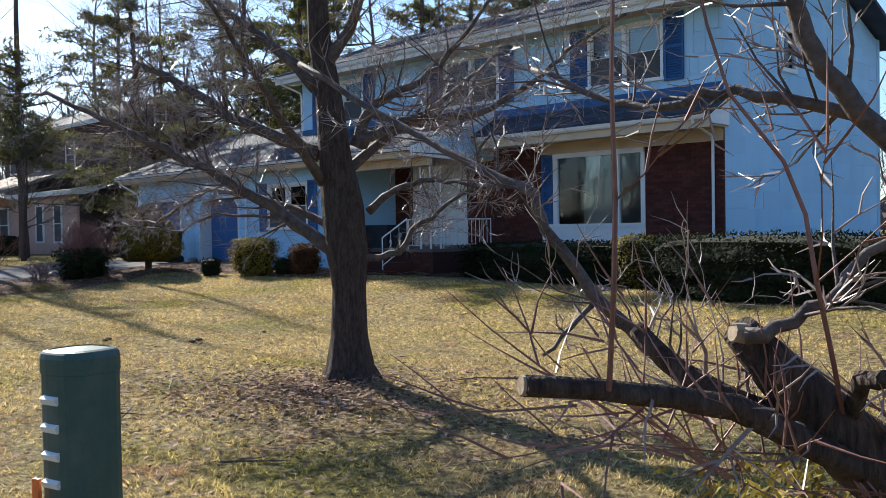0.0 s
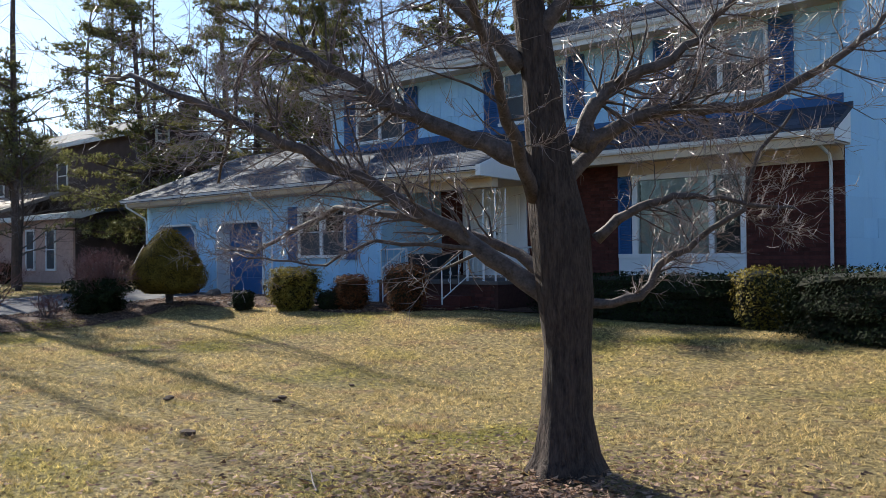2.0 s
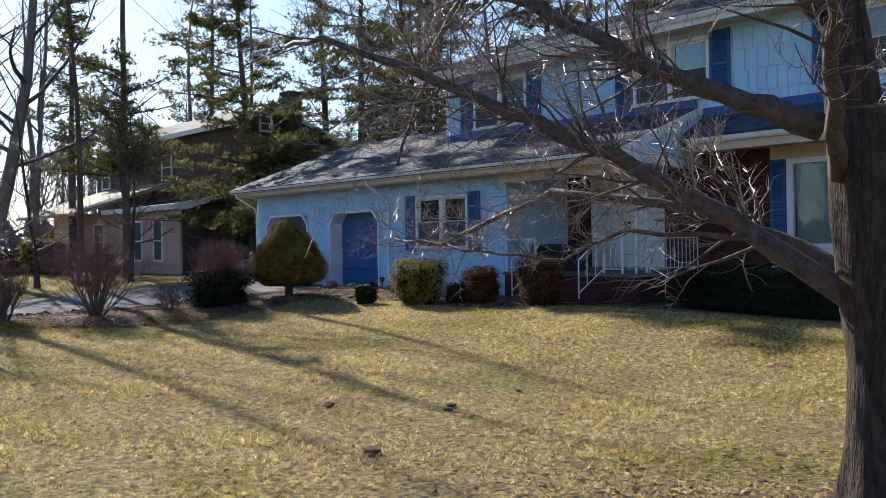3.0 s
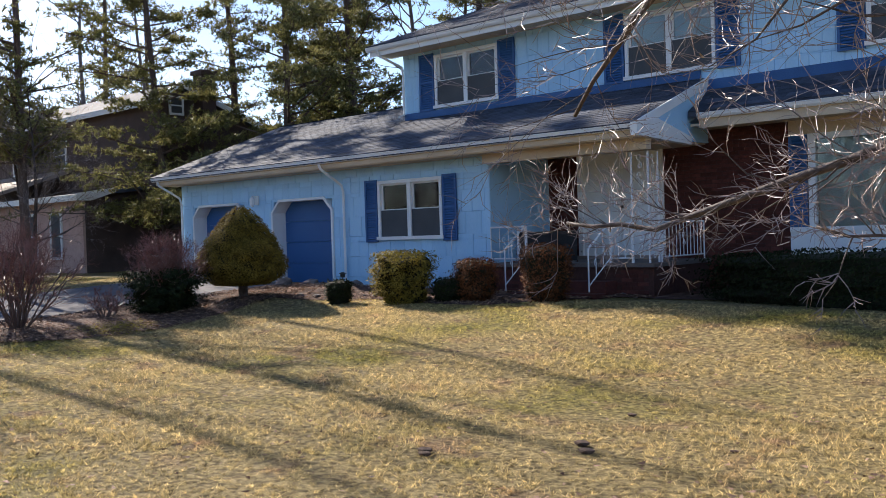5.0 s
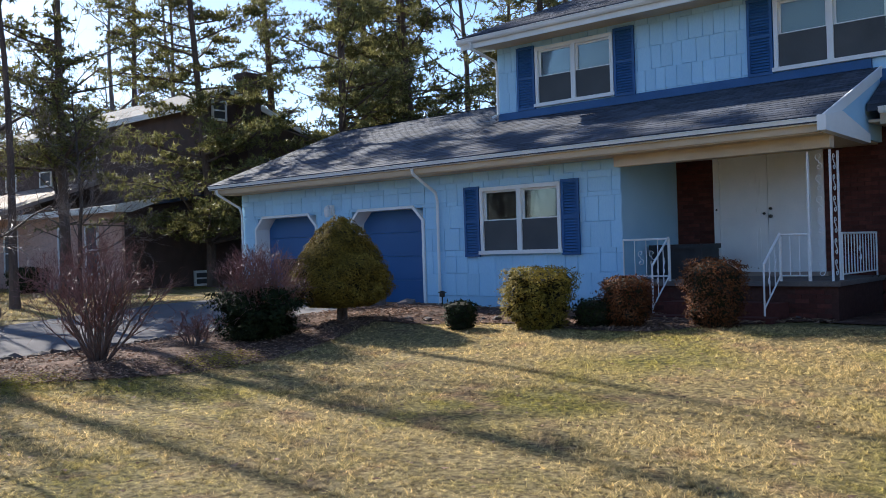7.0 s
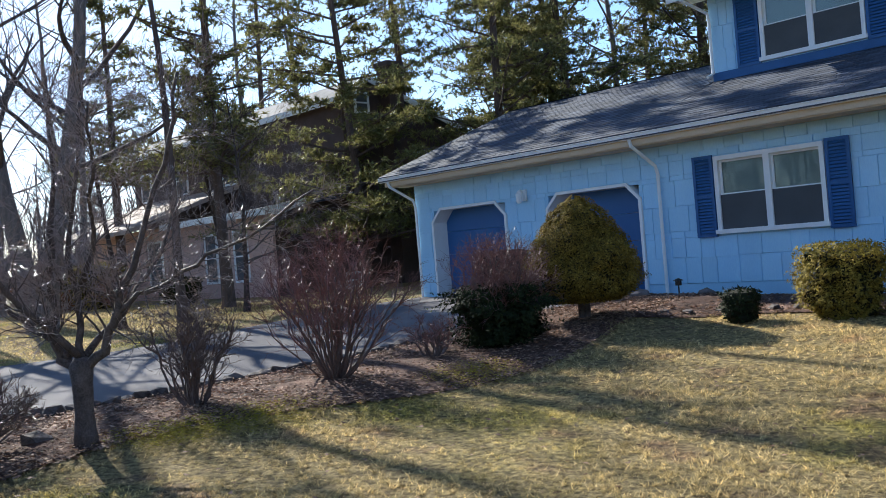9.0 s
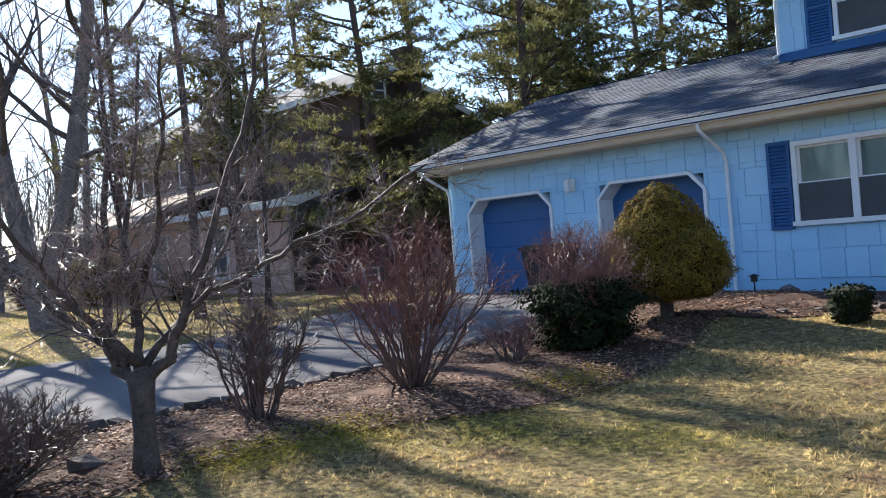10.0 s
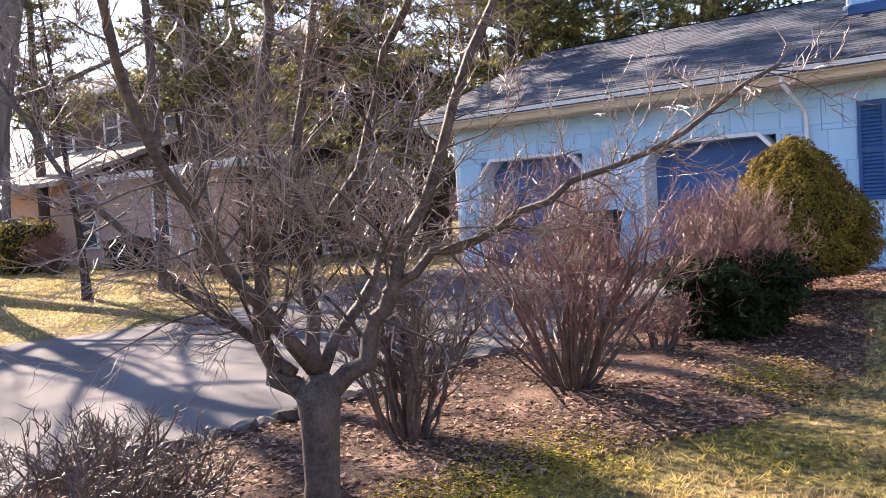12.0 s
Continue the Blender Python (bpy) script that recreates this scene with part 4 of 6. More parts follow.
# ---- the maple on the lawn ----
def maple():
    rnd = random.Random(11)
    grown = 1.05

    def out(q):
        """From the plan the limbs were drawn on to the tree's place and size."""
        return Vector((-6.36 + (q[0] + 6.2) * grown, 5.2 + (q[1] - 4.93) * grown, 1.47 + (q[2] - 1.47) * grown))

    root = thing("maple_tree", "bare maple with dark furrowed trunk and spreading limbs on lawn", "tree", at=(0, 0, 0))
    trunk, limb, twig = Shape(), Shape(), Shape()
    path = [(-6.2, 4.93, -0.05), (-6.2, 4.93, 0.1), (-6.2, 4.93, 0.25), (-6.2, 4.93, 0.5), (-6.19, 4.93, 0.9), (-6.2, 4.92, 1.2), (-6.22, 4.9, 1.6), (-6.26, 4.87, 2.0), (-6.3, 4.84, 2.5), (-6.36, 4.8, 3.0), (-6.4, 4.78, 3.8), (-6.38, 4.8, 4.8), (-6.4, 4.8, 6.2)]
    rad = [0.34, 0.26, 0.19, 0.152, 0.142, 0.175, 0.175, 0.135, 0.11, 0.095, 0.075, 0.05, 0.02]
    pts, rr = [], []
    for i in range(len(path) - 1):
        for k in range(4):
            pts.append(out(Vector(path[i]).lerp(Vector(path[i + 1]), k / 4)))
            rr.append((rad[i] + (rad[i + 1] - rad[i]) * k / 4) * 1.06)
    n = 44
    for i, p in enumerate(pts):
        for j in range(n):
            a = 2 * math.pi * j / n
            flare = 1 + 0.16 * math.cos(a * 5 + 1) * max(0, 0.45 - p.z) * 2
            rib = 1 + 0.07 * noise.noise((math.cos(a) * 4.5, math.sin(a) * 4.5, p.z * 1.3)) + 0.05 * noise.noise((math.cos(a) * 13, math.sin(a) * 13, p.z * 2.2))
            trunk.v.append((p.x + math.cos(a) * rr[i] * flare * rib, p.y + math.sin(a) * rr[i] * flare * rib, p.z))
    for i in range(len(pts) - 1):
        for j in range(n):
            a, b = i * n + j, i * n + (j + 1) % n
            trunk.f.append((a, b, b + n, a + n))
    trunk.make("trunk", BARK, root, smooth=True)
    limbs = (
        ([(-6.25, 4.9, 1.15), (-6.5, 4.75, 1.38), (-6.75, 4.55, 1.6), (-7.1, 4.3, 1.88), (-7.45, 4.05, 2.07), (-7.8, 3.85, 2.27), (-8.2, 3.6, 2.5), (-8.7, 3.45, 2.7), (-9.2, 3.5, 2.75)], 0.075, 0.014, 32, 1.0),
        ([(-6.25, 4.95, 1.25), (-6.6, 5.0, 1.45), (-7.0, 4.95, 1.62), (-7.5, 4.8, 1.75), (-8.1, 4.75, 1.82), (-8.7, 4.75, 1.65), (-9.2, 4.75, 1.5), (-9.7, 4.75, 1.55)], 0.05, 0.009, 26, 0.8),
        ([(-6.4, 4.8, 2.05), (-6.7, 4.62, 2.2), (-7.0, 4.45, 2.33), (-7.3, 4.3, 2.54), (-7.65, 4.1, 2.8), (-8.0, 4.0, 2.95), (-8.5, 4.2, 2.85), (-9.1, 4.5, 2.5), (-9.6, 4.7, 2.1)], 0.07, 0.011, 34, 1.0),
        ([(-6.38, 4.76, 2.6), (-6.6, 4.6, 2.9), (-6.85, 4.4, 3.15), (-7.2, 4.2, 3.5), (-7.6, 4.0, 3.95)], 0.06, 0.015, 18, 1.1),
        ([(-6.17, 4.95, 1.2), (-6.03, 5.05, 1.16), (-5.84, 5.19, 1.21), (-5.73, 5.27, 1.39), (-5.56, 5.4, 1.55), (-5.36, 5.54, 1.73), (-5.28, 5.6, 2.05), (-5.1, 5.7, 2.3)], 0.04, 0.009, 16, 0.6),
        ([(-6.05, 5.04, 1.55), (-5.89, 5.15, 1.71), (-5.74, 5.26, 1.79), (-5.55, 5.4, 1.8), (-5.39, 5.52, 1.76), (-5.1, 5.7, 1.72)], 0.04, 0.009, 14, 0.6),
        ([(-6.13, 4.98, 2.1), (-6.08, 5.01, 2.32), (-6.0, 5.08, 2.45), (-5.74, 5.27, 2.6), (-5.54, 5.41, 2.74), (-5.41, 5.5, 2.93), (-5.1, 5.7, 3.4)], 0.065, 0.014, 20, 0.9),
        ([(-6.09, 5.01, 2.1), (-5.93, 5.12, 2.26), (-5.63, 5.34, 2.33), (-5.38, 5.53, 2.32), (-5.09, 5.74, 2.45), (-4.84, 5.92, 2.64), (-4.69, 6.03, 2.84), (-4.3, 6.3, 3.1)], 0.055, 0.012, 26, 0.8),
        ([(-6.6, 4.65, 1.5), (-7.03, 4.35, 1.54), (-7.2, 4.25, 1.55), (-7.45, 4.1, 1.42), (-7.8, 3.95, 1.44), (-8.1, 3.85, 1.5)], 0.016, 0.005, 12, 0.4),
        ([(-6.25, 4.98, 1.9), (-6.2, 5.4, 2.2), (-6.15, 5.9, 2.5), (-6.2, 6.5, 2.85), (-6.3, 7.1, 3.2)], 0.055, 0.014, 18, 0.9),
        ([(-6.3, 4.75, 1.8), (-6.15, 4.4, 2.1), (-5.95, 4.0, 2.4), (-5.8, 3.6, 2.75), (-5.6, 3.2, 3.1)], 0.05, 0.013, 16, 0.8),
        ([(-6.35, 4.82, 2.7), (-6.1, 4.9, 3.1), (-5.9, 5.0, 3.6), (-5.7, 5.1, 4.3)], 0.07, 0.018, 14, 1.1),
        ([(-6.4, 4.78, 3.4), (-6.7, 4.7, 3.9), (-7.0, 4.7, 4.5), (-7.3, 4.6, 5.2)], 0.06, 0.014, 14, 1.1),
    )
    for p, r0, r1, nside, L in limbs:
        along([tuple(out(q)) for q in p], limb, twig, r0, r1, rnd, int(nside * 1.8), L * 0.7, 2, (5, 5, 3))
    limb.make("branchwork", LIMB, root, smooth=True)
    tagged(twig.make("twig_mass", TWIG, root), kind="stuff")


maple()


# ---- utility pedestal ----
def pedestal(x, y):
    z = g1(x, y)
    root = thing("utility_pedestal", "dark green plastic utility pedestal with side louvres on the lawn", "utility box", at=(x, y, z))
    root.rotation_euler = (0, 0, radians(102))
    w, h = 0.15, 0.87
    s = Shape()
    out = []
    for j in range(24):
        a = 2 * math.pi * j / 24
        c, sn = math.cos(a), math.sin(a)
        e = (abs(c) ** 3.2 + abs(sn) ** 3.2) ** (-1 / 3.2)
        out.append((c * e, sn * e))
    prof = [(1.16, -0.05), (1.16, 0.05), (1.0, 0.07), (1.0, h - 0.1), (1.03, h - 0.098), (1.03, h - 0.03), (0.99, h - 0.008), (0.93, h), (0.8, h + 0.006), (0.78, h + 0.001), (0.2, h + 0.006)]
    for r, zz in prof:
        s.v += [(a * w * r, b * w * r, zz) for a, b in out]
    for i in range(len(prof) - 1):
        for j in range(24):
            a, b = i * 24 + j, i * 24 + (j + 1) % 24
            s.f.append((a, b, b + 24, a + 24))
    s.f.append(tuple((len(prof) - 1) * 24 + j for j in range(24)))
    s.make("shell", GREENBOX, root, smooth=False)
    for k in range(5):
        zz = 0.16 + k * 0.125
        lv = Shape().box(-0.02, 0.012, -0.045, 0.065, -0.016, 0.016, pose(-w + 0.004, 0, zz, 0, -28, 0))
        lv.make("louvre", PALEGREEN, root, "pale near-white louvre")
    Shape().box(-w - 0.03, -w - 0.012, 0.075, 0.12, 0.2, 0.3).box(-w - 0.035, -w - 0.02, 0.06, 0.1, 0.16, 0.21).make("marker_tape", ORANGE, root, "scrap of orange marker tape")


pedestal(-4.15, 1.8)


# ---- plants on the plot ----
def cone_profile(v):
    return float(np.interp(v, (0, 0.09, 0.21, 0.39, 0.57, 0.75, 0.9, 0.97, 1.0), (0.58, 0.87, 1.0, 0.97, 0.79, 0.55, 0.33, 0.18, 0.06)))


def ball_profile(v):
    return float(np.interp(v, (0, 0.2, 0.5, 0.8, 0.93, 1.0), (0.62, 0.85, 1.0, 0.95, 0.78, 0.3)))


def block_profile(v):
    return 0.9 if v < 0.9 else 0.9 * math.sqrt(max(0.05, 1 - ((v - 0.9) / 0.105) ** 2))


dense_shrub("cone_conifer", (-20.98, 10.84), 0.8, 1.38, cone_profile, CONIFER, "clipped dome-shaped yellow-green conifer on a short trunk", "conifer", 3, 60000, 0.028, 0.2, 0.25)
dense_shrub("boxwood", (-17.95, 11.9), 0.48, 0.88, ball_profile, YELLOWLEAF, "rounded yellow-green boxwood in the bed under the window", "shrub", 4, 12000, 0.038, 0.45, loose=0.06, group="foundation shrubs")
dense_shrub("boxwood", (-16.85, 12.5), 0.34, 0.72, ball_profile, REDLEAF, "small rounded russet shrub by the porch steps", "shrub", 5, 7000, 0.034, 0.45, loose=0.06, group="foundation shrubs")
dense_shrub("boxwood", (-15.75, 12.95), 0.4, 0.95, ball_profile, REDLEAF, "upright russet-green shrub beside the porch steps", "shrub", 6, 8000, 0.034, 0.45, loose=0.06, group="foundation shrubs")
dense_shrub("boxwood", (-19.0, 11.4), 0.24, 0.42, ball_profile, SHADED_BOXLEAF, "low dark green shrub in the house bed", "shrub", 7, 1200, 0.045, 0.3, group="foundation shrubs")
dense_shrub("boxwood", (-17.25, 12.3), 0.3, 0.4, ball_profile, SHADED_BOXLEAF, "low dark green shrub in the house bed", "shrub", 17, 1200, 0.045, 0.3, group="foundation shrubs")
dense_shrub("hedge", (-11.0, 14.6), 0.95, 0.8, block_profile, SHADED_BOXLEAF, "dark clipped hedge in the shade of the house", "hedge", 8, 20000, 0.05, 0.22, sx=3.1, group="hedges at the brick wall")
dense_shrub("hedge", (-5.9, 13.3), 1.3, 0.98, block_profile, SHADED_BOXLEAF, "large dark clipped hedge at the house corner", "hedge", 9, 20000, 0.05, 0.22, sx=2.1, group="hedges at the brick wall")
dense_shrub("boxwood", (-9.0, 13.9), 0.4, 0.95, ball_profile, YELLOWLEAF, "yellow-tipped shrub rising out of the dark hedge", "shrub", 18, 2500, 0.05, 0.3, group="foundation shrubs")
dense_shrub("boxwood", (-20.95, 9.2), 0.48, 0.74, ball_profile, SHADED_BOXLEAF, "dark green rounded shrub under red twigs", "shrub", 10, 11000, 0.05, 0.75, loose=0.14, group="shrubs along the drive")
twig_shrub("bare_shrub", (-21.05, 9.3), 0.78, 1.32, 60, "bare red-twigged shrub growing through an evergreen", 21, fine=RED_TWIG)
twig_shrub("bare_shrub", (-21.12, 6.84), 1.12, 1.6, 44, "wide bare reddish shrub with a rounded twiggy head", 22)
twig_shrub("bare_shrub", (-21.2, 5.25), 0.62, 1.08, 30, "small clipped bare shrub with upright stems and flat top", 23, fine=SHRUBTWIG, flat=1.0)
twig_shrub("bare_shrub", (-20.9, 3.0), 0.9, 0.7, 85, "low dense bare shrub of grey-red twigs", 24, fine=SHRUBTWIG)
twig_shrub("bare_shrub", (-21.2, 8.3), 0.42, 0.55, 14, "thin low red-stemmed shrub among dead leaves", 25)


# ---- small ornamental tree in the bed ----
def ornamental_tree():
    rnd = random.Random(5)
    root = thing("ornamental_tree", "small bare ornamental tree with upswept stems in the bed", "tree")
    trunk, limb, twig = Shape(), Shape(), Shape()
    z = g1(-20.35, 3.95)
    trunk.tube([Vector(p) for p in ((-20.46, 3.94, z - 0.05), (-20.46, 3.94, z + 0.12), (-20.45, 3.94, 0.5), (-20.44, 3.94, 0.75), (-20.44, 3.94, 0.88), (-20.44, 3.94, 0.95))], [0.11, 0.085, 0.072, 0.08, 0.095, 0.05], 14)
    o = Vector((0.2, -0.31, 0))
    for p, r0, r1, ns, L in (
        ([(-20.64, 4.25, 0.82), (-20.78, 4.15, 0.92), (-20.81, 4.12, 1.15), (-20.79, 4.13, 1.55), (-20.78, 4.14, 1.95), (-20.72, 4.2, 2.6), (-20.75, 4.2, 3.2)], 0.05, 0.014, 26, 0.8),
        ([(-20.64, 4.26, 0.9), (-20.72, 4.3, 1.3), (-20.7, 4.25, 1.72), (-20.63, 4.3, 2.3), (-20.6, 4.4, 3.0)], 0.035, 0.012, 22, 0.8),
        ([(-20.62, 4.27, 0.85), (-20.5, 4.38, 1.0), (-20.43, 4.44, 1.2), (-20.37, 4.52, 1.44), (-20.2, 4.7, 2.0), (-20.0, 4.85, 2.6), (-19.9, 4.9, 3.1)], 0.048, 0.013, 26, 0.8),
        ([(-20.42, 4.45, 1.25), (-20.3, 4.6, 1.4), (-20.1, 4.8, 1.5), (-19.85, 5.0, 1.66), (-19.5, 5.3, 1.85), (-19.2, 5.6, 2.1)], 0.026, 0.008, 24, 0.6),
        ([(-20.72, 4.2, 0.95), (-20.85, 4.08, 1.1), (-21.05, 3.9, 1.35), (-21.4, 3.65, 1.8), (-21.7, 3.5, 2.3)], 0.03, 0.009, 20, 0.8),
        ([(-20.64, 4.25, 0.95), (-20.6, 3.95, 1.25), (-20.5, 3.6, 1.65), (-20.4, 3.3, 2.1), (-20.3, 3.1, 2.7)], 0.034, 0.01, 22, 0.8),
        ([(-20.66, 4.3, 0.95), (-20.75, 4.7, 1.3), (-20.9, 5.1, 1.7), (-21.0, 5.4, 2.2)], 0.03, 0.01, 18, 0.7),
        ([(-20.6, 4.3, 1.5), (-20.3, 4.3, 1.9), (-20.0, 4.2, 2.3), (-19.7, 4.1, 2.8)], 0.026, 0.009, 18, 0.7),
    ):
        along([tuple(Vector(q) + o) for q in p], limb, twig, r0, r1, rnd, int(ns * 1.6), L * 0.68, 2, (5, 5, 3), 6)
    trunk.make("trunk", LIMB, root, smooth=True)
    limb.make("branchwork", LIMB, root, smooth=True)
    tagged(twig.make("twig_mass", TWIG, root), kind="stuff")


ornamental_tree()


# ---- pruned crab apple beside the start of the path ----
def pruned_tree():
    rnd = random.Random(9)
    root = thing("crab_apple_tree", "pruned leaning crab apple with sawn stubs and red shoots", "tree")
    trunk, limb, twig, red = Shape(), Shape(), Shape(), Shape()
    z = g1(0.1, 1.9)
    trunk.tube([Vector(p) for p in ((0.25, 2.05, z - 0.05), (0.1, 1.9, 0.3), (-0.15, 1.75, 0.6), (-0.4, 1.55, 0.92), (-0.53, 1.4, 1.06), (-0.6, 1.3, 1.18), (-0.63, 1.24, 1.245))], [0.15, 0.125, 0.105, 0.078, 0.055, 0.038, 0.026], 14)
    stubs = (
        ([(-0.5, 1.36, 1.04), (-0.6, 1.16, 1.15), (-0.66, 1.03, 1.18), (-0.74, 0.885, 1.2)], 0.022, 0.014),
        ([(-0.58, 1.34, 1.1), (-0.64, 1.27, 1.13), (-0.73, 1.25, 1.17), (-0.8, 1.24, 1.235)], 0.024, 0.016),
        ([(-0.54, 1.4, 1.08), (-0.48, 1.3, 1.18), (-0.4, 1.24, 1.2), (-0.3, 1.2, 1.22)], 0.016, 0.009),
    )
    for p, r0, r1 in stubs:
        along(p, trunk, twig, r0, r1, rnd, 5, 0.16, 1, (3, 3), wob=0.003)
        tip, way = Vector(p[-1]), (Vector(p[-1]) - Vector(p[-2])).normalized()
        Shape().tube([tip - way * 0.002, tip + way * 0.004], [r1 * 1.02, r1 * 0.9], 9).make("sawn_face", CUTWOOD, root, "pale sawn end of a cut branch")
    for a, b, r in (((-0.62, 1.235, 1.24), (-0.63, 1.22, 1.244), 0.017), ((-0.46, 1.42, 1.09), (-0.45, 1.37, 1.11), 0.022), ((-0.555, 1.27, 1.1), (-0.565, 1.245, 1.1), 0.018)):
        Shape().tube([Vector(a), Vector(b)], [r, r * 0.8], 9).make("sawn_face", CUTWOOD, root, "pale sawn end of a cut branch")
    for p, r0, r1, n, L in (
        ([(-0.61, 1.22, 1.24), (-0.56, 1.27, 1.26), (-0.52, 1.31, 1.3), (-0.47, 1.37, 1.37), (-0.42, 1.41, 1.45), (-0.38, 1.5, 1.6)], 0.012, 0.005, 12, 0.2),
        ([(-0.3, 1.7, 0.8), (-0.35, 1.9, 1.2), (-0.45, 1.8, 1.42), (-0.53, 1.73, 1.49), (-0.61, 1.65, 1.59), (-0.67, 1.6, 1.7), (-0.7, 1.58, 1.79), (-0.72, 1.55, 2.0), (-0.8, 1.5, 2.3)], 0.028, 0.014, 14, 0.3),
        ([(-0.53, 1.73, 1.5), (-0.62, 1.7, 1.58), (-0.76, 1.65, 1.64), (-0.86, 1.62, 1.65), (-0.96, 1.59, 1.63), (-1.09, 1.6, 1.66), (-1.3, 1.6, 1.75)], 0.016, 0.006, 18, 0.3),
        ([(0.0, 1.9, 0.5), (-0.6, 2.3, 0.8), (-1.25, 2.25, 0.97), (-1.38, 2.2, 1.06), (-1.5, 2.12, 1.2), (-1.62, 2.05, 1.4), (-1.66, 2.03, 1.49), (-1.8, 2.03, 1.56), (-2.0, 2.03, 1.64), (-2.3, 2.05, 1.78), (-2.7, 2.0, 2.0)], 0.026, 0.01, 26, 0.34),
        ([(-1.5, 2.1, 1.18), (-1.53, 2.03, 1.12), (-1.56, 1.95, 1.05)], 0.009, 0.005, 2, 0.1),
    ):
        along(p, limb, twig, r0, r1, rnd, n, L, 2, (3, 3, 3), 7, wob=0.009)
    for p, r0, r1, n in (
        ([(-0.67, 0.97, 1.19), (-0.64, 0.94, 1.33), (-0.63, 0.93, 1.43), (-0.62, 0.91, 1.57), (-0.61, 0.9, 1.66), (-0.61, 0.89, 1.78)], 0.0038, 0.0022, 2),
        ([(-0.53, 1.38, 1.07), (-0.51, 1.28, 1.2), (-0.5, 1.2, 1.32), (-0.51, 1.19, 1.41), (-0.53, 1.17, 1.48), (-0.58, 1.12, 1.57), (-0.6, 1.1, 1.66), (-0.62, 1.08, 1.8)], 0.0042, 0.002, 5),
    ):
        pts = [Vector(q) for q in p]
        red.tube(pts, [r0 + (r1 - r0) * i / (len(pts) - 1) for i in range(len(pts))], 6)
        for k in range(n):
            q = rnd.choice(pts[1:])
            grow(red, red, q, Vector((rnd.uniform(-1, 1), rnd.uniform(-1, 1), rnd.uniform(0.2, 1))), rnd.uniform(0.12, 0.3), 0.0018, 1, rnd, 0.15, 0.06, (3, 2), (0.4, 0.9), 1)
    for k in range(60):
        t = rnd.random()
        p = Vector((-0.4 - 0.35 * t, 1.5 - 0.5 * t + rnd.uniform(-0.05, 0.05), 0.95 + 0.25 * t + rnd.uniform(-0.08, 0.02)))
        grow(red, red, p, Vector((rnd.uniform(-1, 0.6), rnd.uniform(-0.8, 0.5), rnd.uniform(-0.35, 0.9))), rnd.uniform(0.12, 0.36), rnd.uniform(0.0014, 0.0026), 1, rnd, 0.22, 0.05, (3, 2), (0.4, 0.9), 1)
    trunk.make("trunk", BARK, root, smooth=True)
    limb.make("branchwork", LIMB, root, smooth=True)
    tagged(twig.make("twig_mass", TWIG, root), kind="stuff")
    red.make("red_shoot_mass", RED_TWIG, root, "thin red-brown shoots")
    # low evergreen growth round its foot
    dense_shrub("groundcover_shrub", (-0.3, 2.35), 0.8, 0.78, ball_profile, YELLOWLEAF, "straggly yellow-green low shrub at the tree's foot", "shrub", 31, 14000, 0.036, 0.5, loose=0.12)
    twig_shrub("bare_shrub", (-0.75, 2.2), 0.6, 0.62, 26, "tangle of thin brown stems under the crab apple", 32, fine=TWIG, group="")


pruned_tree()

# ---- trees behind and beside the house ----
for k, (x, y, h, r, f, rc, n) in enumerate((
    (-34.0, 26.0, 17, 0.22, 0.14, 4.2, 6000), (-29.5, 28.5, 18, 0.22, 0.14, 4.6, 7500), (-25.0, 31.0, 17, 0.22, 0.16, 4.6, 7500), (-20.5, 33.0, 18, 0.26, 0.2, 4.2, 4200), (-38.5, 29.0, 18, 0.26, 0.2, 4.0, 3800),
    (-35.2, 18.2, 18, 0.15, 0.08, 4.2, 8000), (-31.6, 20.6, 18, 0.16, 0.12, 3.6, 6500), (-15.5, 34.0, 15, 0.24, 0.25, 3.6, 3200), (-43.0, 27.0, 18, 0.26, 0.25, 3.6, 2800), (-46.5, 15.5, 15, 0.2, 0.3, 3.0, 2400), (-31.0, 23.5, 15, 0.17, 0.14, 3.8, 6000),
    (-33.92, 12.77, 17, 0.15, 0.2, 2.7, 1500), (-32.0, 10.55, 12, 0.11, 0.6, 1.4, 160), (-27.0, 36.0, 18, 0.25, 0.2, 4.2, 4200), (-33.0, 35.0, 19, 0.26, 0.2, 4.2, 4200), (-50.0, 24.0, 20, 0.2, 0.2, 3.6, 1800), (-56.0, 30.0, 20, 0.2, 0.2, 3.8, 1600), (-45.0, 36.0, 20, 0.2, 0.15, 4.0, 1800), (-22.5, 28.0, 16, 0.2, 0.18, 4.2, 6500), (-38.0, 38.0, 20, 0.2, 0.15, 4.0, 2200),
)):
    pine("pine_tree", (x, y), h, r, 40 + k, "tall pine with sparse sunlit needle boughs", f, rc, n, last=0.42 if x == -33.92 else 1.0)
bare_tree("bare_tree", (-36.6, 6.9), 17, 0.22, 59, "bare tree whose shadow crosses the driveway", limbs=12, start=0.25)
bare_tree("bare_tree", (-36.6, 9.1), 16, 0.27, 60, "large bare tree with two rising stems on the neighbouring lawn", limbs=15, start=0.25, fork=2, mat=HAZY_GREYBARK)
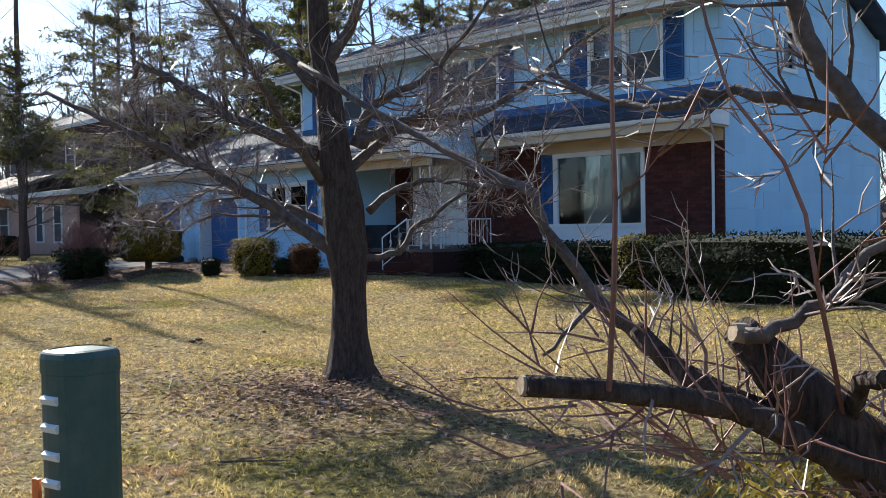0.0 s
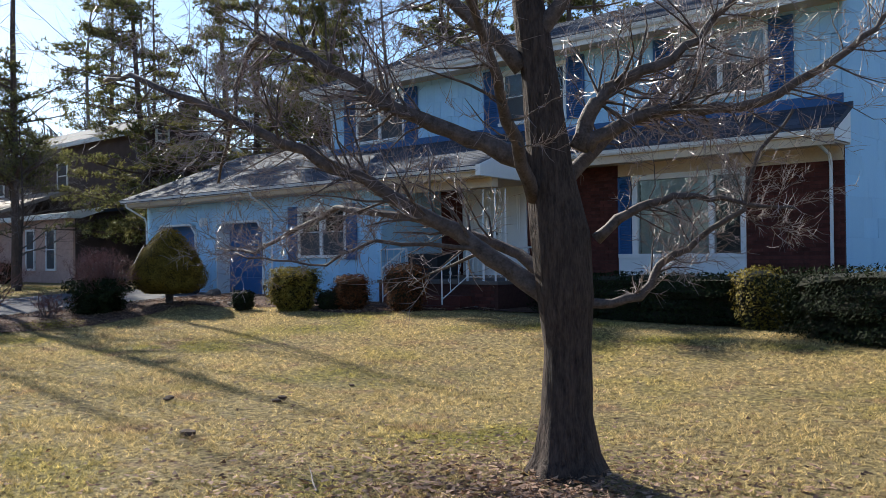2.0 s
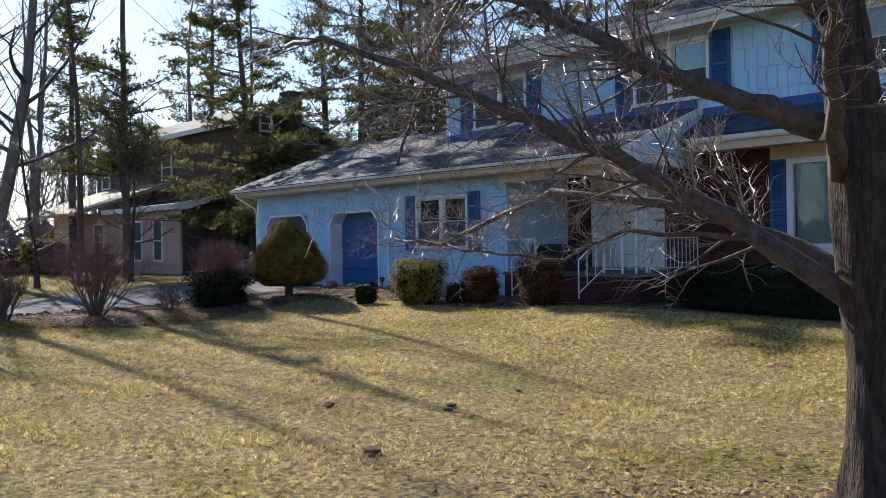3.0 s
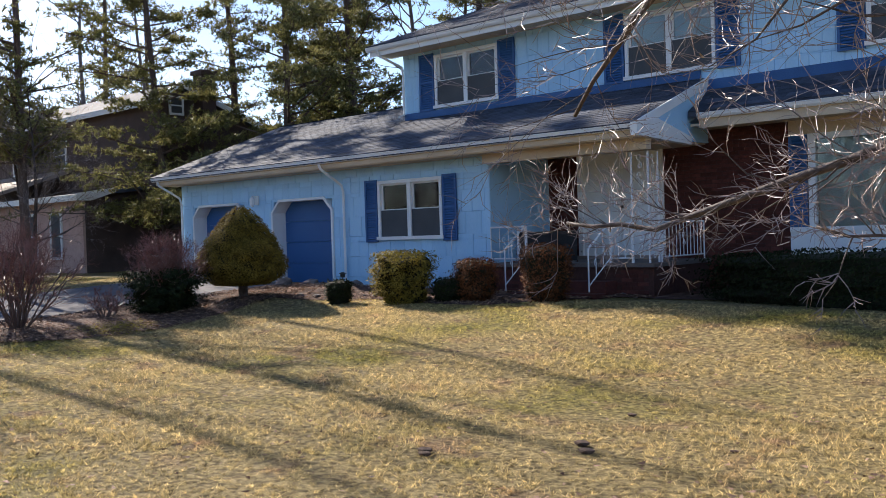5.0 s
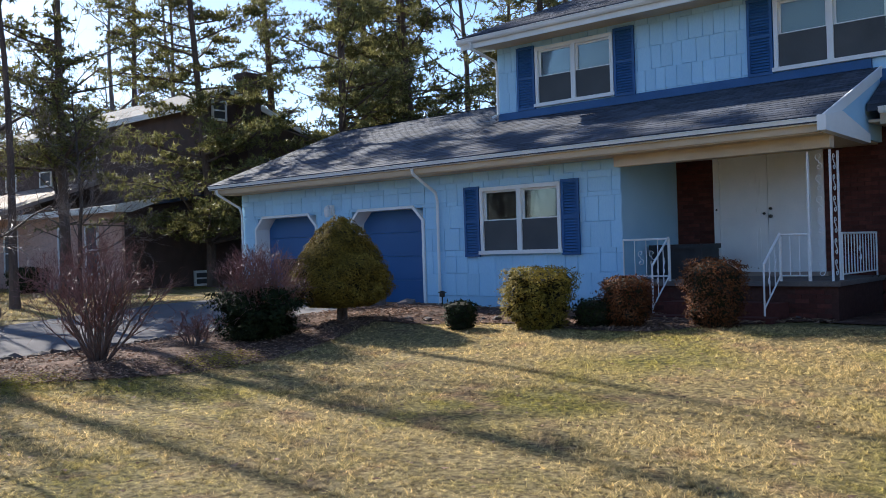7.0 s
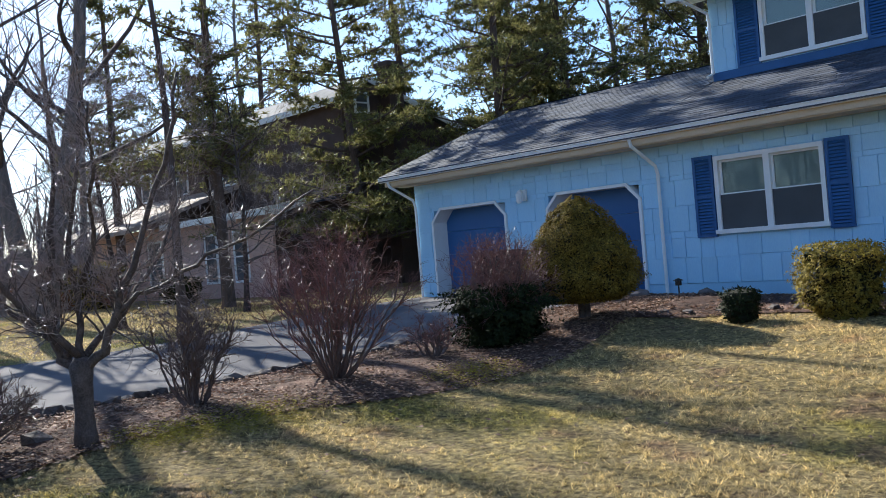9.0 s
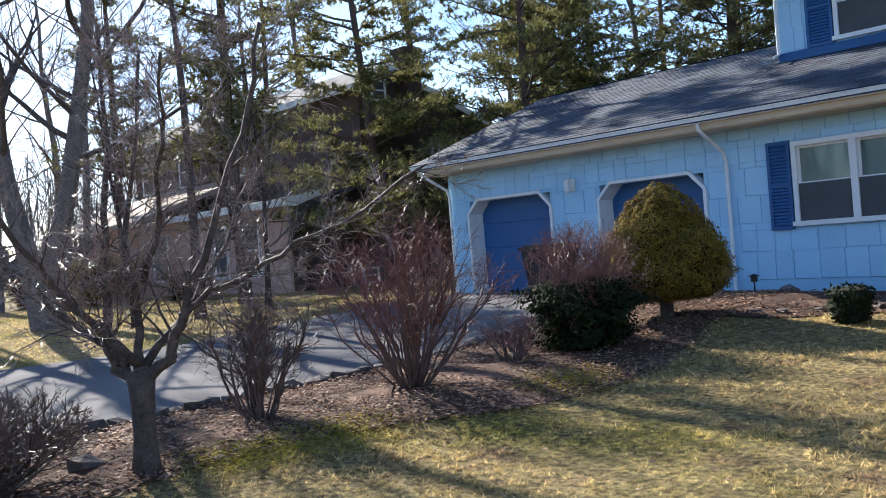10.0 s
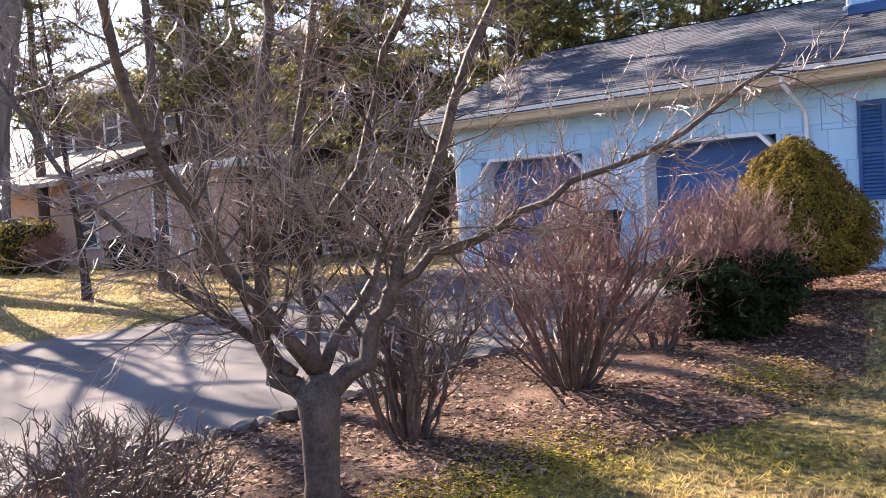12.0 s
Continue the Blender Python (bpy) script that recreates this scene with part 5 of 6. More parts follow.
for k, (x, y, h, r) in enumerate(((-43, 12.6, 17, 0.14), (-42.5, 8.2, 16, 0.13), (-47, 11.2, 17, 0.15), (-53, 12, 17, 0.17), (-50, 8, 14, 0.17), (-48, 22, 15, 0.2), (-55, 16, 15, 0.22), (-60, 5, 14, 0.22), (-42, 32, 15, 0.22), (-52, 28, 16, 0.22), (-34, 30, 15, 0.2), (-23, 36, 15, 0.2))):
    bare_tree("bare_tree", (x, y), h, r, 61 + k, "tall bare winter tree against the sky", limbs=13, start=0.22, mat=HAZY_GREYBARK)

for k, (x, y, h, r) in enumerate(((-31.4, 11.8, 5.5, 0.07), (-33.0, 9.6, 6.0, 0.08), (-34.8, 13.2, 6.5, 0.08))):
    bare_tree("ornamental_tree", (x, y), h, r, 101 + k, "small fine-twigged bare tree beside the far edge of the drive", limbs=20, start=0.2, kids=(4, 5, 5), spread=1.1, group="small bare trees")

# ---- neighbouring house ----
nb = thing("neighbour_house", "dark brown two-storey house with pale pink brick front and dark chimney", "house")
NX, NYL, NYF, NYP, NY1 = -36.8, 16.05, 18.95, 19.75, 24.2


def end_outline(name, outline, x0, x1, mat, label=""):
    """An outline of (y, z) pulled along x."""
    s = Shape()
    s.prism(outline, -x0, -x1)
    s.v = [(-y, x, z) for x, y, z in s.v]
    return s.make(name, mat, nb, label)


end_outline("wall", [(NYF, 0.2), (NY1, 0.2), (NY1, 5.6), (NYP, 7.28), (NYF, 6.7)], NX, -52.6, DARKWALL)
for ya, za, yb, zb in ((NYF - 0.3, 6.66, NYP, 7.36), (NY1 + 0.5, 5.5, NYP, 7.36)):
    end_outline("roof", [(ya, za), (yb, zb), (yb, zb - 0.14), (ya, za - 0.14)], NX + 0.35, -52.9, SHINGLE)
    end_outline("rake_board", [(ya, za + 0.03), (yb, zb + 0.03), (yb, zb - 0.17), (ya, za - 0.17)], NX + 0.4, NX + 0.352, WHITE)
Shape().box(-52.9, NX + 0.34, NYF - 0.34, NYF - 0.302, 6.46, 6.66).make("fascia", WHITE, nb)
end_outline("lower_wall", [(NYL + 0.04, 0.2), (NYF - 0.01, 0.2), (NYF - 0.01, 3.5), (NYL + 0.04, 3.06)], NX, -50.5, DARKWALL)
Shape().box(-50.5, NX + 0.02, NYL - 0.06, NYL + 0.03, 0.3, 3.15).make("front_wall", PINKBRICK, nb, "pale pink brick wall")
end_outline("lower_roof", [(NYL - 0.4, 3.2), (NYF - 0.02, 3.62), (NYF - 0.02, 3.5), (NYL - 0.4, 3.06)], NX + 0.3, -43.5, SHINGLE)
end_outline("lower_roof", [(NYL - 1.6, 3.1), (NYF - 0.02, 4.6), (NYF - 0.02, 4.45), (NYL - 1.6, 2.96)], -43.5, -51.2, TANROOF, "sunlit tan shingle roof")
end_outline("eave_end", [(NYL - 0.42, 3.24), (NYL + 1.0, 3.46), (NYL + 1.0, 3.3), (NYL + 0.1, 3.0), (NYL - 0.42, 3.0)], NX + 0.34, NX + 0.302, WHITE)
Shape().box(-43.48, NX + 0.3, NYL - 0.44, NYL - 0.402, 3.0, 3.2).make("fascia", WHITE, nb)
Shape().box(NX + 0.02, NX + 0.6, 20.5, 21.1, 0.3, 7.7).box(NX - 0.04, NX + 0.66, 20.44, 21.16, 7.7, 7.86).make("chimney", DARKWALL, nb, "dark brown chimney")


def plain_window(parent, x0, x1, z0, z1, y, axis="y"):
    w = new("window")
    w.parent = parent
    for nm, mt, d in (("window_frame", WHITE, 0.0), ("pane", SCREEN, 0.02)):
        s = Shape()
        if nm == "window_frame":
            for a, b, c, e in ((x0 - 0.08, x1 + 0.08, z0 - 0.08, z0), (x0 - 0.08, x1 + 0.08, z1, z1 + 0.08), (x0 - 0.08, x0, z0, z1), (x1, x1 + 0.08, z0, z1), (x0, x1, (z0 + z1) / 2 - 0.025, (z0 + z1) / 2 + 0.025)):
                s.box(a, b, y - 0.06, y, c, e)
        else:
            s.box(x0, x1, y - 0.03, y - 0.02, z0, z1)
        if axis == "x":
            s.v = [(b, a, c) for a, b, c in s.v]
            s.f = [tuple(reversed(f)) for f in s.f]
        s.make(nm, mt, w)


plain_window(nb, -40.9, -40.2, 1.1, 2.6, NYL - 0.06)
plain_window(nb, -39.0, -38.3, 1.1, 2.6, NYL - 0.06)
plain_window(nb, -45.2, -44.2, 1.1, 2.6, NYL - 0.06)
for a in (-44.6, -48.5, -51.8):
    plain_window(nb, a, a + 0.9, 4.7, 5.8, NYF)
for a, b, c, d in ((19.5, 19.95, 6.25, 6.8), (21.9, 22.7, 3.9, 4.9), (18.6, 19.1, 0.62, 0.98)):
    plain_window(nb, a, b, c, d, NX + 0.1, "x")
for k, (x, y, r, h, m, lab) in enumerate(((-42.5, 12.9, 0.9, 1.5, YELLOWLEAF, "loose yellow-green evergreen by the neighbouring house"), (-45.0, 13.0, 0.9, 1.2, SHADED_BOXLEAF, "dark green rounded shrub by the neighbouring house"), (-47.5, 12.8, 1.0, 1.1, REDLEAF, "russet rounded shrub by the neighbouring house"), (-44.0, 12.4, 0.6, 0.7, REDLEAF, "russet rounded shrub by the neighbouring house"), (-39.0, 14.0, 0.6, 0.8, SHADED_BOXLEAF, "dark green rounded shrub by the neighbouring house"))):
    dense_shrub("neighbour_shrub", (x, y), r, h, ball_profile, m, lab, "shrub", 80 + k, 2600, 0.1, 0.35, group="shrubs by the neighbouring house")
twig_shrub("bare_shrub", (-40.3, 12.6), 0.9, 1.1, 45, "pinkish bare weeping shrub by the neighbouring house", 90, group="shrubs by the neighbouring house")

# ---- distant woods: backdrop ring, its unseen street side added for window reflections ----
def far_woods():
    nr = np.random.default_rng(77)
    tris = []
    for k in range(330):
        a = nr.uniform(0, 2 * math.pi)
        d = nr.uniform(75, 140)
        x, y = -18 + math.cos(a) * d, 8 + math.sin(a) * d
        h = nr.uniform(9, 16)
        z = 0.3
        side = np.array([-math.sin(a), math.cos(a), 0])
        tris.append([[x, y, z] - side * 0.25, [x, y, z] + side * 0.25, [x, y, z + h]])
        n = 90
        base = np.array([x, y, z]) + np.stack([np.zeros(n), np.zeros(n), nr.uniform(0.15, 0.95, n) * h], 1)
        e = base + nr.normal(size=(n, 3)) * (2.2, 2.2, 1.4) + (0, 0, 1.0)
        e2 = base.copy()
        pick = nr.uniform(size=n) > 0.4
        e2[pick] = e[nr.integers(0, n, n)][pick]
        w = side * 0.07
        tris += [[p - w, p + w, q] for p, q in zip(e2, e)]
    return np.array(tris)


tagged(numpy_tris("far_woods", far_woods(), FARWOOD), "added ring of grey-brown leafless woods in the distance", "woods", kind="stuff")


# added all round to cover the bright horizon, out of view as well
def far_brush():
    nr = np.random.default_rng(78)
    n = 26000
    a, d = nr.uniform(0, 2 * math.pi, n), nr.uniform(80, 150, n)
    top = 3.2 + 1.6 * np.sin(a * 9) + 1.2 * np.sin(a * 23 + 1)
    p = np.stack([-18 + np.cos(a) * d, 8 + np.sin(a) * d, 0.2 + nr.uniform(0, 1, n) ** 1.3 * top], 1)
    return leaf_cloud(p, np.zeros((n, 3)) + (0, 0, 0.5), 2.2, nr)


tagged(numpy_tris("far_brush", far_brush(), FARWOOD), "low brush and hedges added to close off the horizon", "brush", kind="stuff")


# ---- porch ironwork ----
def rod(s, a, b, r=0.009, n=5):
    s.tube([Vector(a), Vector(b)], [r, r], n)


def scroll(s, c, u, v, size, turn=1):
    """An S-scroll of flat iron about c, in the plane of the unit vectors u and v."""
    half = []
    for i in range(15):
        k = i / 14
        ang, r = (-2.6 + 2.1 * k) * math.pi * turn, size * (0.05 + 0.19 * k)
        half.append((math.cos(ang) * r, size * 0.3 + math.sin(ang) * r * turn))
    pts = [Vector(c) + Vector(u) * a + Vector(v) * b for a, b in half + [(-a, -b) for a, b in reversed(half)]]
    s.tube(pts, [0.007] * len(pts), 4)


def railing(name, a, b, z0, z1, n, scrolls=(), drop=0.0):
    """A white iron railing from a to b (x, y); drop lowers its far end."""
    root = thing(name, "white wrought-iron porch railing with scrolls", "railing", "porch ironwork")
    A, B = Vector((*a, 0)), Vector((*b, 0))
    u = (B - A).normalized()
    d = Vector((0, 0, -drop))
    for nm, z, r in (("top_rail", z1, 0.018), ("bottom_rail", z0 + 0.08, 0.012)):
        s = Shape()
        rod(s, A + Vector((0, 0, z)), B + Vector((0, 0, z)) + d, r, 6)
        s.make(nm, IRON, root)
    for k in range(n + 1):
        t = k / n
        p = A.lerp(B, t) + d * t
        s = Shape()
        end = k in (0, n)
        rod(s, p + Vector((0, 0, z0 - (0.02 if end else -0.08))), p + Vector((0, 0, z1)), 0.014 if end else 0.008)
        s.make("post" if end else "baluster", IRON, root)
    for t in scrolls:
        s = Shape()
        p = A.lerp(B, t) + d * t + Vector((0, 0, (z0 + 0.08 + z1) / 2))
        scroll(s, p, u, (0, 0, 1), (z1 - z0) * 0.36)
        s.make("scroll", IRON, root)


railing("porch_railing", (-17.95, 14.34), (-17.12, 14.34), 0.93, 1.6, 4, (0.38, 0.62))
railing("porch_railing", (-15.35, 14.34), (-14.95, 14.34), 0.93, 1.6, 3)
railing("porch_railing", (-14.62, 14.75), (-14.62, 16.35), 0.93, 1.6, 12, (0.5,))
railing("stair_railing", (-17.12, 14.3), (-16.95, 13.45), 0.93, 1.62, 3, (0.3, 0.68), 0.42)
railing("stair_railing", (-15.35, 14.3), (-15.25, 13.45), 0.93, 1.62, 3, (0.3, 0.68), 0.42)
pp = thing("porch_post", "white wrought-iron corner post with scrollwork panels", "post", "porch ironwork")
for x, y in ((-14.93, 14.34), (-14.62, 14.34), (-14.62, 14.66)):
    s = Shape()
    s.box(x - 0.014, x + 0.014, y - 0.014, y + 0.014, 0.93, 2.78)
    s.make("upright", IRON, pp)
for k in range(6):
    for c, u in (((-14.775, 14.34), (1, 0, 0)), ((-14.62, 14.5), (0, 1, 0))):
        s = Shape()
        scroll(s, (c[0], c[1], 1.12 + k * 0.3), u, (0, 0, 1), 0.24, 1 if k % 2 else -1)
        s.make("scroll", IRON, pp)

bench = thing("storage_box", "dark plastic storage box on the porch", "storage box")
Shape().box(-17.85, -16.95, 15.1, 15.75, 0.93, 1.42).make("body", DARK, bench)
Shape().box(-17.88, -16.92, 15.06, 15.78, 1.42, 1.5).make("lid", DARK, bench)

# ---- garage lamp, bin, path light ----
gl = thing("wall_lamp", "small white coach lamp between the garage doors", "lamp")
Shape().box(-25.17, -25.03, FY - 0.05, FY - 0.012, 2.34, 2.56).make("back_plate", WHITE, gl)
Shape().tube([Vector((-25.1, FY - 0.05, 2.5)), Vector((-25.1, FY - 0.12, 2.56)), Vector((-25.1, FY - 0.17, 2.54))], [0.012] * 3, 6).make("arm", WHITE, gl)
Shape().tube([Vector((-25.1, FY - 0.17, 2.3)), Vector((-25.1, FY - 0.17, 2.34)), Vector((-25.1, FY - 0.17, 2.48)), Vector((-25.1, FY - 0.17, 2.55))], [0.03, 0.055, 0.065, 0.015], 8).make("shade", WHITE, gl, "pale glass lamp shade")


def bin_at(x, y, h):
    r = thing("wheeled_bin", "dark wheeled rubbish bin standing before the garage", "bin", at=(x, y, g1(x, y) + 0.012))
    s = Shape()
    w0, w1, d0, d1 = 0.25, 0.33, 0.28, 0.38
    s.v = [(-w0, -d0, 0.04), (w0, -d0, 0.04), (w0, d0, 0.04), (-w0, d0, 0.04), (-w1, -d1, h), (w1, -d1, h), (w1, d1, h), (-w1, d1, h)]
    s.f = [(3, 2, 1, 0), (4, 5, 6, 7), (0, 1, 5, 4), (1, 2, 6, 5), (2, 3, 7, 6), (3, 0, 4, 7)]
    s.make("body", DARK, r)
    s = Shape().box(-0.36, 0.36, -0.42, 0.4, h, h + 0.05).box(-0.3, 0.3, -0.34, 0.34, h + 0.05, h + 0.08)
    s.make("lid", DARK, r)
    for sx in (-1, 1):
        Shape().tube([Vector((sx * 0.27, 0.3, 0.11)), Vector((sx * 0.33, 0.3, 0.11))], [0.11, 0.11], 14).make("wheel", DARK, r)


bin_at(-25.0, 13.5, 0.86)
pl = thing("path_light", "small dark path light beside the downspout", "lamp", at=(-21.3, 13.6, g1(-21.3, 13.6)))
Shape().tube([Vector((0, 0, -0.05)), Vector((0, 0, 0.22))], [0.012, 0.012], 6).make("stake", METAL, pl)
Shape().tube([Vector((0, 0, 0.2)), Vector((0, 0, 0.27)), Vector((0, 0, 0.275)), Vector((0, 0, 0.31))], [0.05, 0.05, 0.09, 0.02], 10).make("head", METAL, pl)

# ---- stones, clods and sticks ----
def stone_mesh(seed):
    rnd = random.Random(seed)
    bm = bmesh.new()
    bmesh.ops.create_icosphere(bm, subdivisions=1, radius=1.0)
    for v in bm.verts:
        v.co *= 0.8 + 0.4 * rnd.random()
        v.co.z *= 0.7
    me = bpy.data.meshes.new("stone")
    bm.to_mesh(me)
    bm.free()
    me.materials.append(STONE)
    return me


stones = [stone_mesh(s) for s in range(6)]
rs = random.Random(4)


def stone(x, y, r, label="rounded grey edging stone along the drive"):
    ob = new("edging_stone", rs.choice(stones))
    ob.location = (x, y, g1(x, y) + r * 0.32)
    ob.scale = (r * rs.uniform(0.85, 1.2), r * rs.uniform(0.85, 1.2), r * rs.uniform(0.8, 1.05))
    ob.rotation_euler = (rs.uniform(-0.3, 0.3), rs.uniform(-0.3, 0.3), rs.uniform(0, 6.28))
    tagged(ob, label, "stone", "edging stones")


y = 3.6
while y < 10.5:
    r = rs.uniform(0.08, 0.12)
    stone(kerb_x(y) + 0.02 + rs.uniform(-0.03, 0.03), y, r)
    y += r * rs.uniform(1.5, 2.2)
x = -20.2
while x < -14.6:
    r = rs.uniform(0.06, 0.11)
    if not (-17.2 < x < -15.2):
        stone(x, house_bed_y(x) + 0.35, r, "rough edging stone in the house bed")
    x += r * rs.uniform(2.0, 4.0)
for x, y, r in ((-22.0, 12.6, 0.2), (-21.6, 13.0, 0.16), (-20.9, 3.7, 0.14), (-22.2, 4.3, 0.12), (-20.7, 13.4, 0.14)):
    stone(x, y, r, "pale rough boulder in the bed")


clod_mesh = stones[0].copy()
clod_mesh.materials[0] = CLOD


def clod(x, y, r):
    ob = new("dirt_clod", clod_mesh)
    ob.location, ob.scale = (x, y, g1(x, y) + r * 0.35), (r * 1.2, r * 0.8, r * 0.55)
    tagged(ob, "brown clod of earth lying on the lawn", "clod", "clods on the lawn")


for x, y, r in ((-9.64, 4.45, 0.085), (-10.65, 6.09, 0.06), (-11.43, 5.29, 0.05), (-11.49, 5.36, 0.06), (-10.81, 6.28, 0.06), (-11.1, 7.5, 0.04), (-9.9, 6.8, 0.03)):
    clod(x, y, r)
rk2 = random.Random(12)
for x, y, L, a in ((-5.4, 2.4, 0.7, 2.4), (-6.9, 2.9, 0.6, 0.4), (-4.9, 2.9, 0.5, 0.7), (-5.9, 4.2, 0.6, 2.9), (-7.4, 4.0, 0.5, 2.6), (-6.2, 2.7, 0.8, 2.2)):
    s = Shape()
    p = curve_points(Vector((0, 0, 0)), Vector((math.cos(a), math.sin(a), 0.03)), L, 5, rk2, 0.14, 0)
    s.tube(p, [0.008, 0.008, 0.007, 0.006, 0.005, 0.003], 5)
    q = curve_points(p[2], Vector((math.cos(a + 0.7), math.sin(a + 0.7), 0.1)), L * 0.4, 3, rk2, 0.14, 0)
    s.tube(q, [0.005, 0.004, 0.003, 0.002], 4)
    ob = s.make("fallen_twig", LIMB)
    ob.location = (x, y, g1(x, y) + 0.012)
    tagged(ob, "thin fallen dead twig lying on the grass", "twig", "fallen twigs")
ob = Shape().box(-0.11, 0.11, -0.04, 0.04, 0.0, 0.04).make("flat_stone", STONE)
ob.location, ob.rotation_euler = (-5.65, 4.45, g1(-5.65, 4.45) - 0.01), (0, 0.05, 0.5)
tagged(ob, "flat pale stone at the maple's foot", "stone")


# ---- grass and dead leaves ----
def lawn_blades():
    """Tufts of eight blades, thinner towards bare ground."""
    nr = np.random.default_rng(5)
    n = 86000
    x = nr.uniform(-21.5, 0.5, n)
    y = 1.0 + 12.5 * nr.uniform(0, 1, n) ** 1.1
    bx = -20.05 + 0.3 * np.sin(y * 0.9 + 0.6) - 0.1 * np.clip(y - 10, 0, None)
    hb = np.where(x < -16.2, 12.0 - 0.9 * np.clip(-19.4 - x, 0, None), 12.0 + np.clip((x + 16.2) * 1.8, None, 2.2))
    thin = np.exp(-((x + 6.2) ** 2 + (y - 4.9) ** 2) / 0.8)
    keep = (x > bx + nr.normal(0, 0.1, n)) & (y < hb + nr.normal(0, 0.1, n)) & (nr.uniform(0, 1, n) > thin * 0.85)
    x, y = x[keep], y[keep]
    tall = nr.uniform(0.55, 1.5, len(x)) ** 1.4 * (1 + 0.45 * np.sin(x * 1.7 + np.sin(y * 2.3)) * np.sin(y * 1.9))
    per = 8
    x, y, tall = np.repeat(x, per), np.repeat(y, per), np.repeat(tall, per)
    n = len(x)
    a, b = nr.uniform(0, 2 * math.pi, n), nr.uniform(0, 2 * math.pi, n)
    x, y = x + nr.normal(0, 0.014, n), y + nr.normal(0, 0.014, n)
    h = nr.uniform(0.012, 0.032, n) * tall
    lean = nr.uniform(0.3, 2.0, n)
    w = nr.uniform(0.003, 0.006, n) * (1 + np.clip(y - 6.5, 0, 8) * 0.09)
    p = np.stack([x, y, gz(x, y) - 0.004], 1)
    side = np.stack([np.cos(a), np.sin(a), np.zeros(n)], 1) * w[:, None]
    tip = np.stack([np.cos(b) * lean * h, np.sin(b) * lean * h, h], 1)
    return np.stack([p - side, p + side, p + tip], 1)


tagged(numpy_tris("lawn_grass", lawn_blades(), BLADE), "short straw and green blades of winter grass", "grass", kind="stuff")


def far_blades():
    nr = np.random.default_rng(6)
    n = 60000
    x, y = nr.uniform(-46, -29.2, n), nr.uniform(3, 14, n)
    h = nr.uniform(0.015, 0.045, n)
    a, b = nr.uniform(0, 2 * math.pi, n), nr.uniform(0, 2 * math.pi, n)
    p = np.stack([x, y, gz(x, y) - 0.004], 1)
    side = np.stack([np.cos(a), np.sin(a), 0 * a], 1) * 0.011
    return np.stack([p - side, p + side, p + np.stack([np.cos(b) * h, np.sin(b) * h, h], 1)], 1)


tagged(numpy_tris("far_lawn_grass", far_blades(), BLADE), "short straw grass on the neighbouring lawn", "grass", kind="stuff")


def litter(name, x, y, size, mat, label, seed):
    nr = np.random.default_rng(seed)
    n = len(x)
    p = np.stack([x, y, gz(x, y) + nr.uniform(0.008, 0.05, n)], 1)
    nor = np.zeros((n, 3))
    t = leaf_cloud(p, nor, size, nr)
    t[:, :, 2] = p[:, None, 2] + (t[:, :, 2] - p[:, None, 2]) * 0.35
    tagged(numpy_tris(name, t, mat), label, "leaf litter", kind="stuff")


nr = np.random.default_rng(8)
n = 30000
y = nr.uniform(2.4, 13.4, n)
kx = -22.3 + 0.25 * np.sin(y * 0.55) - 0.15 * np.clip(5.5 - y, 0, None)
bx = -20.05 + 0.3 * np.sin(y * 0.9 + 0.6) - 0.1 * np.clip(y - 10, 0, None)
litter("bed_litter", kx + (bx - kx + 0.1) * nr.uniform(0, 1, n), y, 0.05, LITTER, "brown dead leaves and bark chips in the bed", 9)
x = nr.uniform(-21.5, -14.6, 7000)
y0 = np.array([house_bed_y(v) for v in x])
litter("house_bed_litter", x, y0 + (14.35 - y0) * nr.uniform(0, 1, 7000), 0.07, LITTER, "dead leaves in the bed by the house", 10)
r, a = np.abs(nr.normal(0, 1.2, 6500)), nr.uniform(0, 2 * math.pi, 6500)
litter("tree_litter", -6.1 + np.cos(a) * r * 1.5, 4.6 + np.sin(a) * r, 0.06, LITTER, "dead leaves and bare soil round the maple", 11)
litter("lawn_litter", nr.uniform(-20, 0, 3200), 1 + 11 * nr.uniform(0, 1, 3200) ** 1.6, 0.05, LITTER, "scattered dead leaves on the lawn", 12)
n = 11000
a, r = nr.uniform(0, 2 * math.pi, n), nr.uniform(0, 1, n) ** 0.8 * nr.uniform(0.7, 1.25, n)
k = nr.integers(0, 3, n)
cx, cy, rr = np.array((-20.3, -20.1, -20.3))[k], np.array((5.4, 7.9, 4.6))[k], np.array((0.5, 0.45, 0.4))[k]
litter("moss", cx + np.cos(a) * r * rr, cy + np.sin(a) * r * rr * 1.4, 0.024, MOSS, "yellow-green moss at the edge of the bed", 13)

# ---- wall shingles and bricks ----
def piece_mesh(name, mat, bevel=0.06):
    """A unit slab, x and z from 0 to 1, its face at y = -1, with slightly broken edges."""
    me = bpy.data.meshes.new(name)
    e = bevel
    v = [(0, 0, 0), (1, 0, 0), (1, 0, 1), (0, 0, 1), (e * 0.4, -1, e * 0.4), (1 - e * 0.4, -1, e * 0.1), (1 - e * 0.2, -0.75, 1 - e * 0.2), (e * 0.2, -0.75, 1 - e * 0.2)]
    f = [(4, 5, 6, 7), (0, 1, 5, 4), (1, 2, 6, 5), (2, 3, 7, 6), (3, 0, 4, 7)]
    me.from_pydata(v, [], f)
    me.materials.append(mat)
    return me


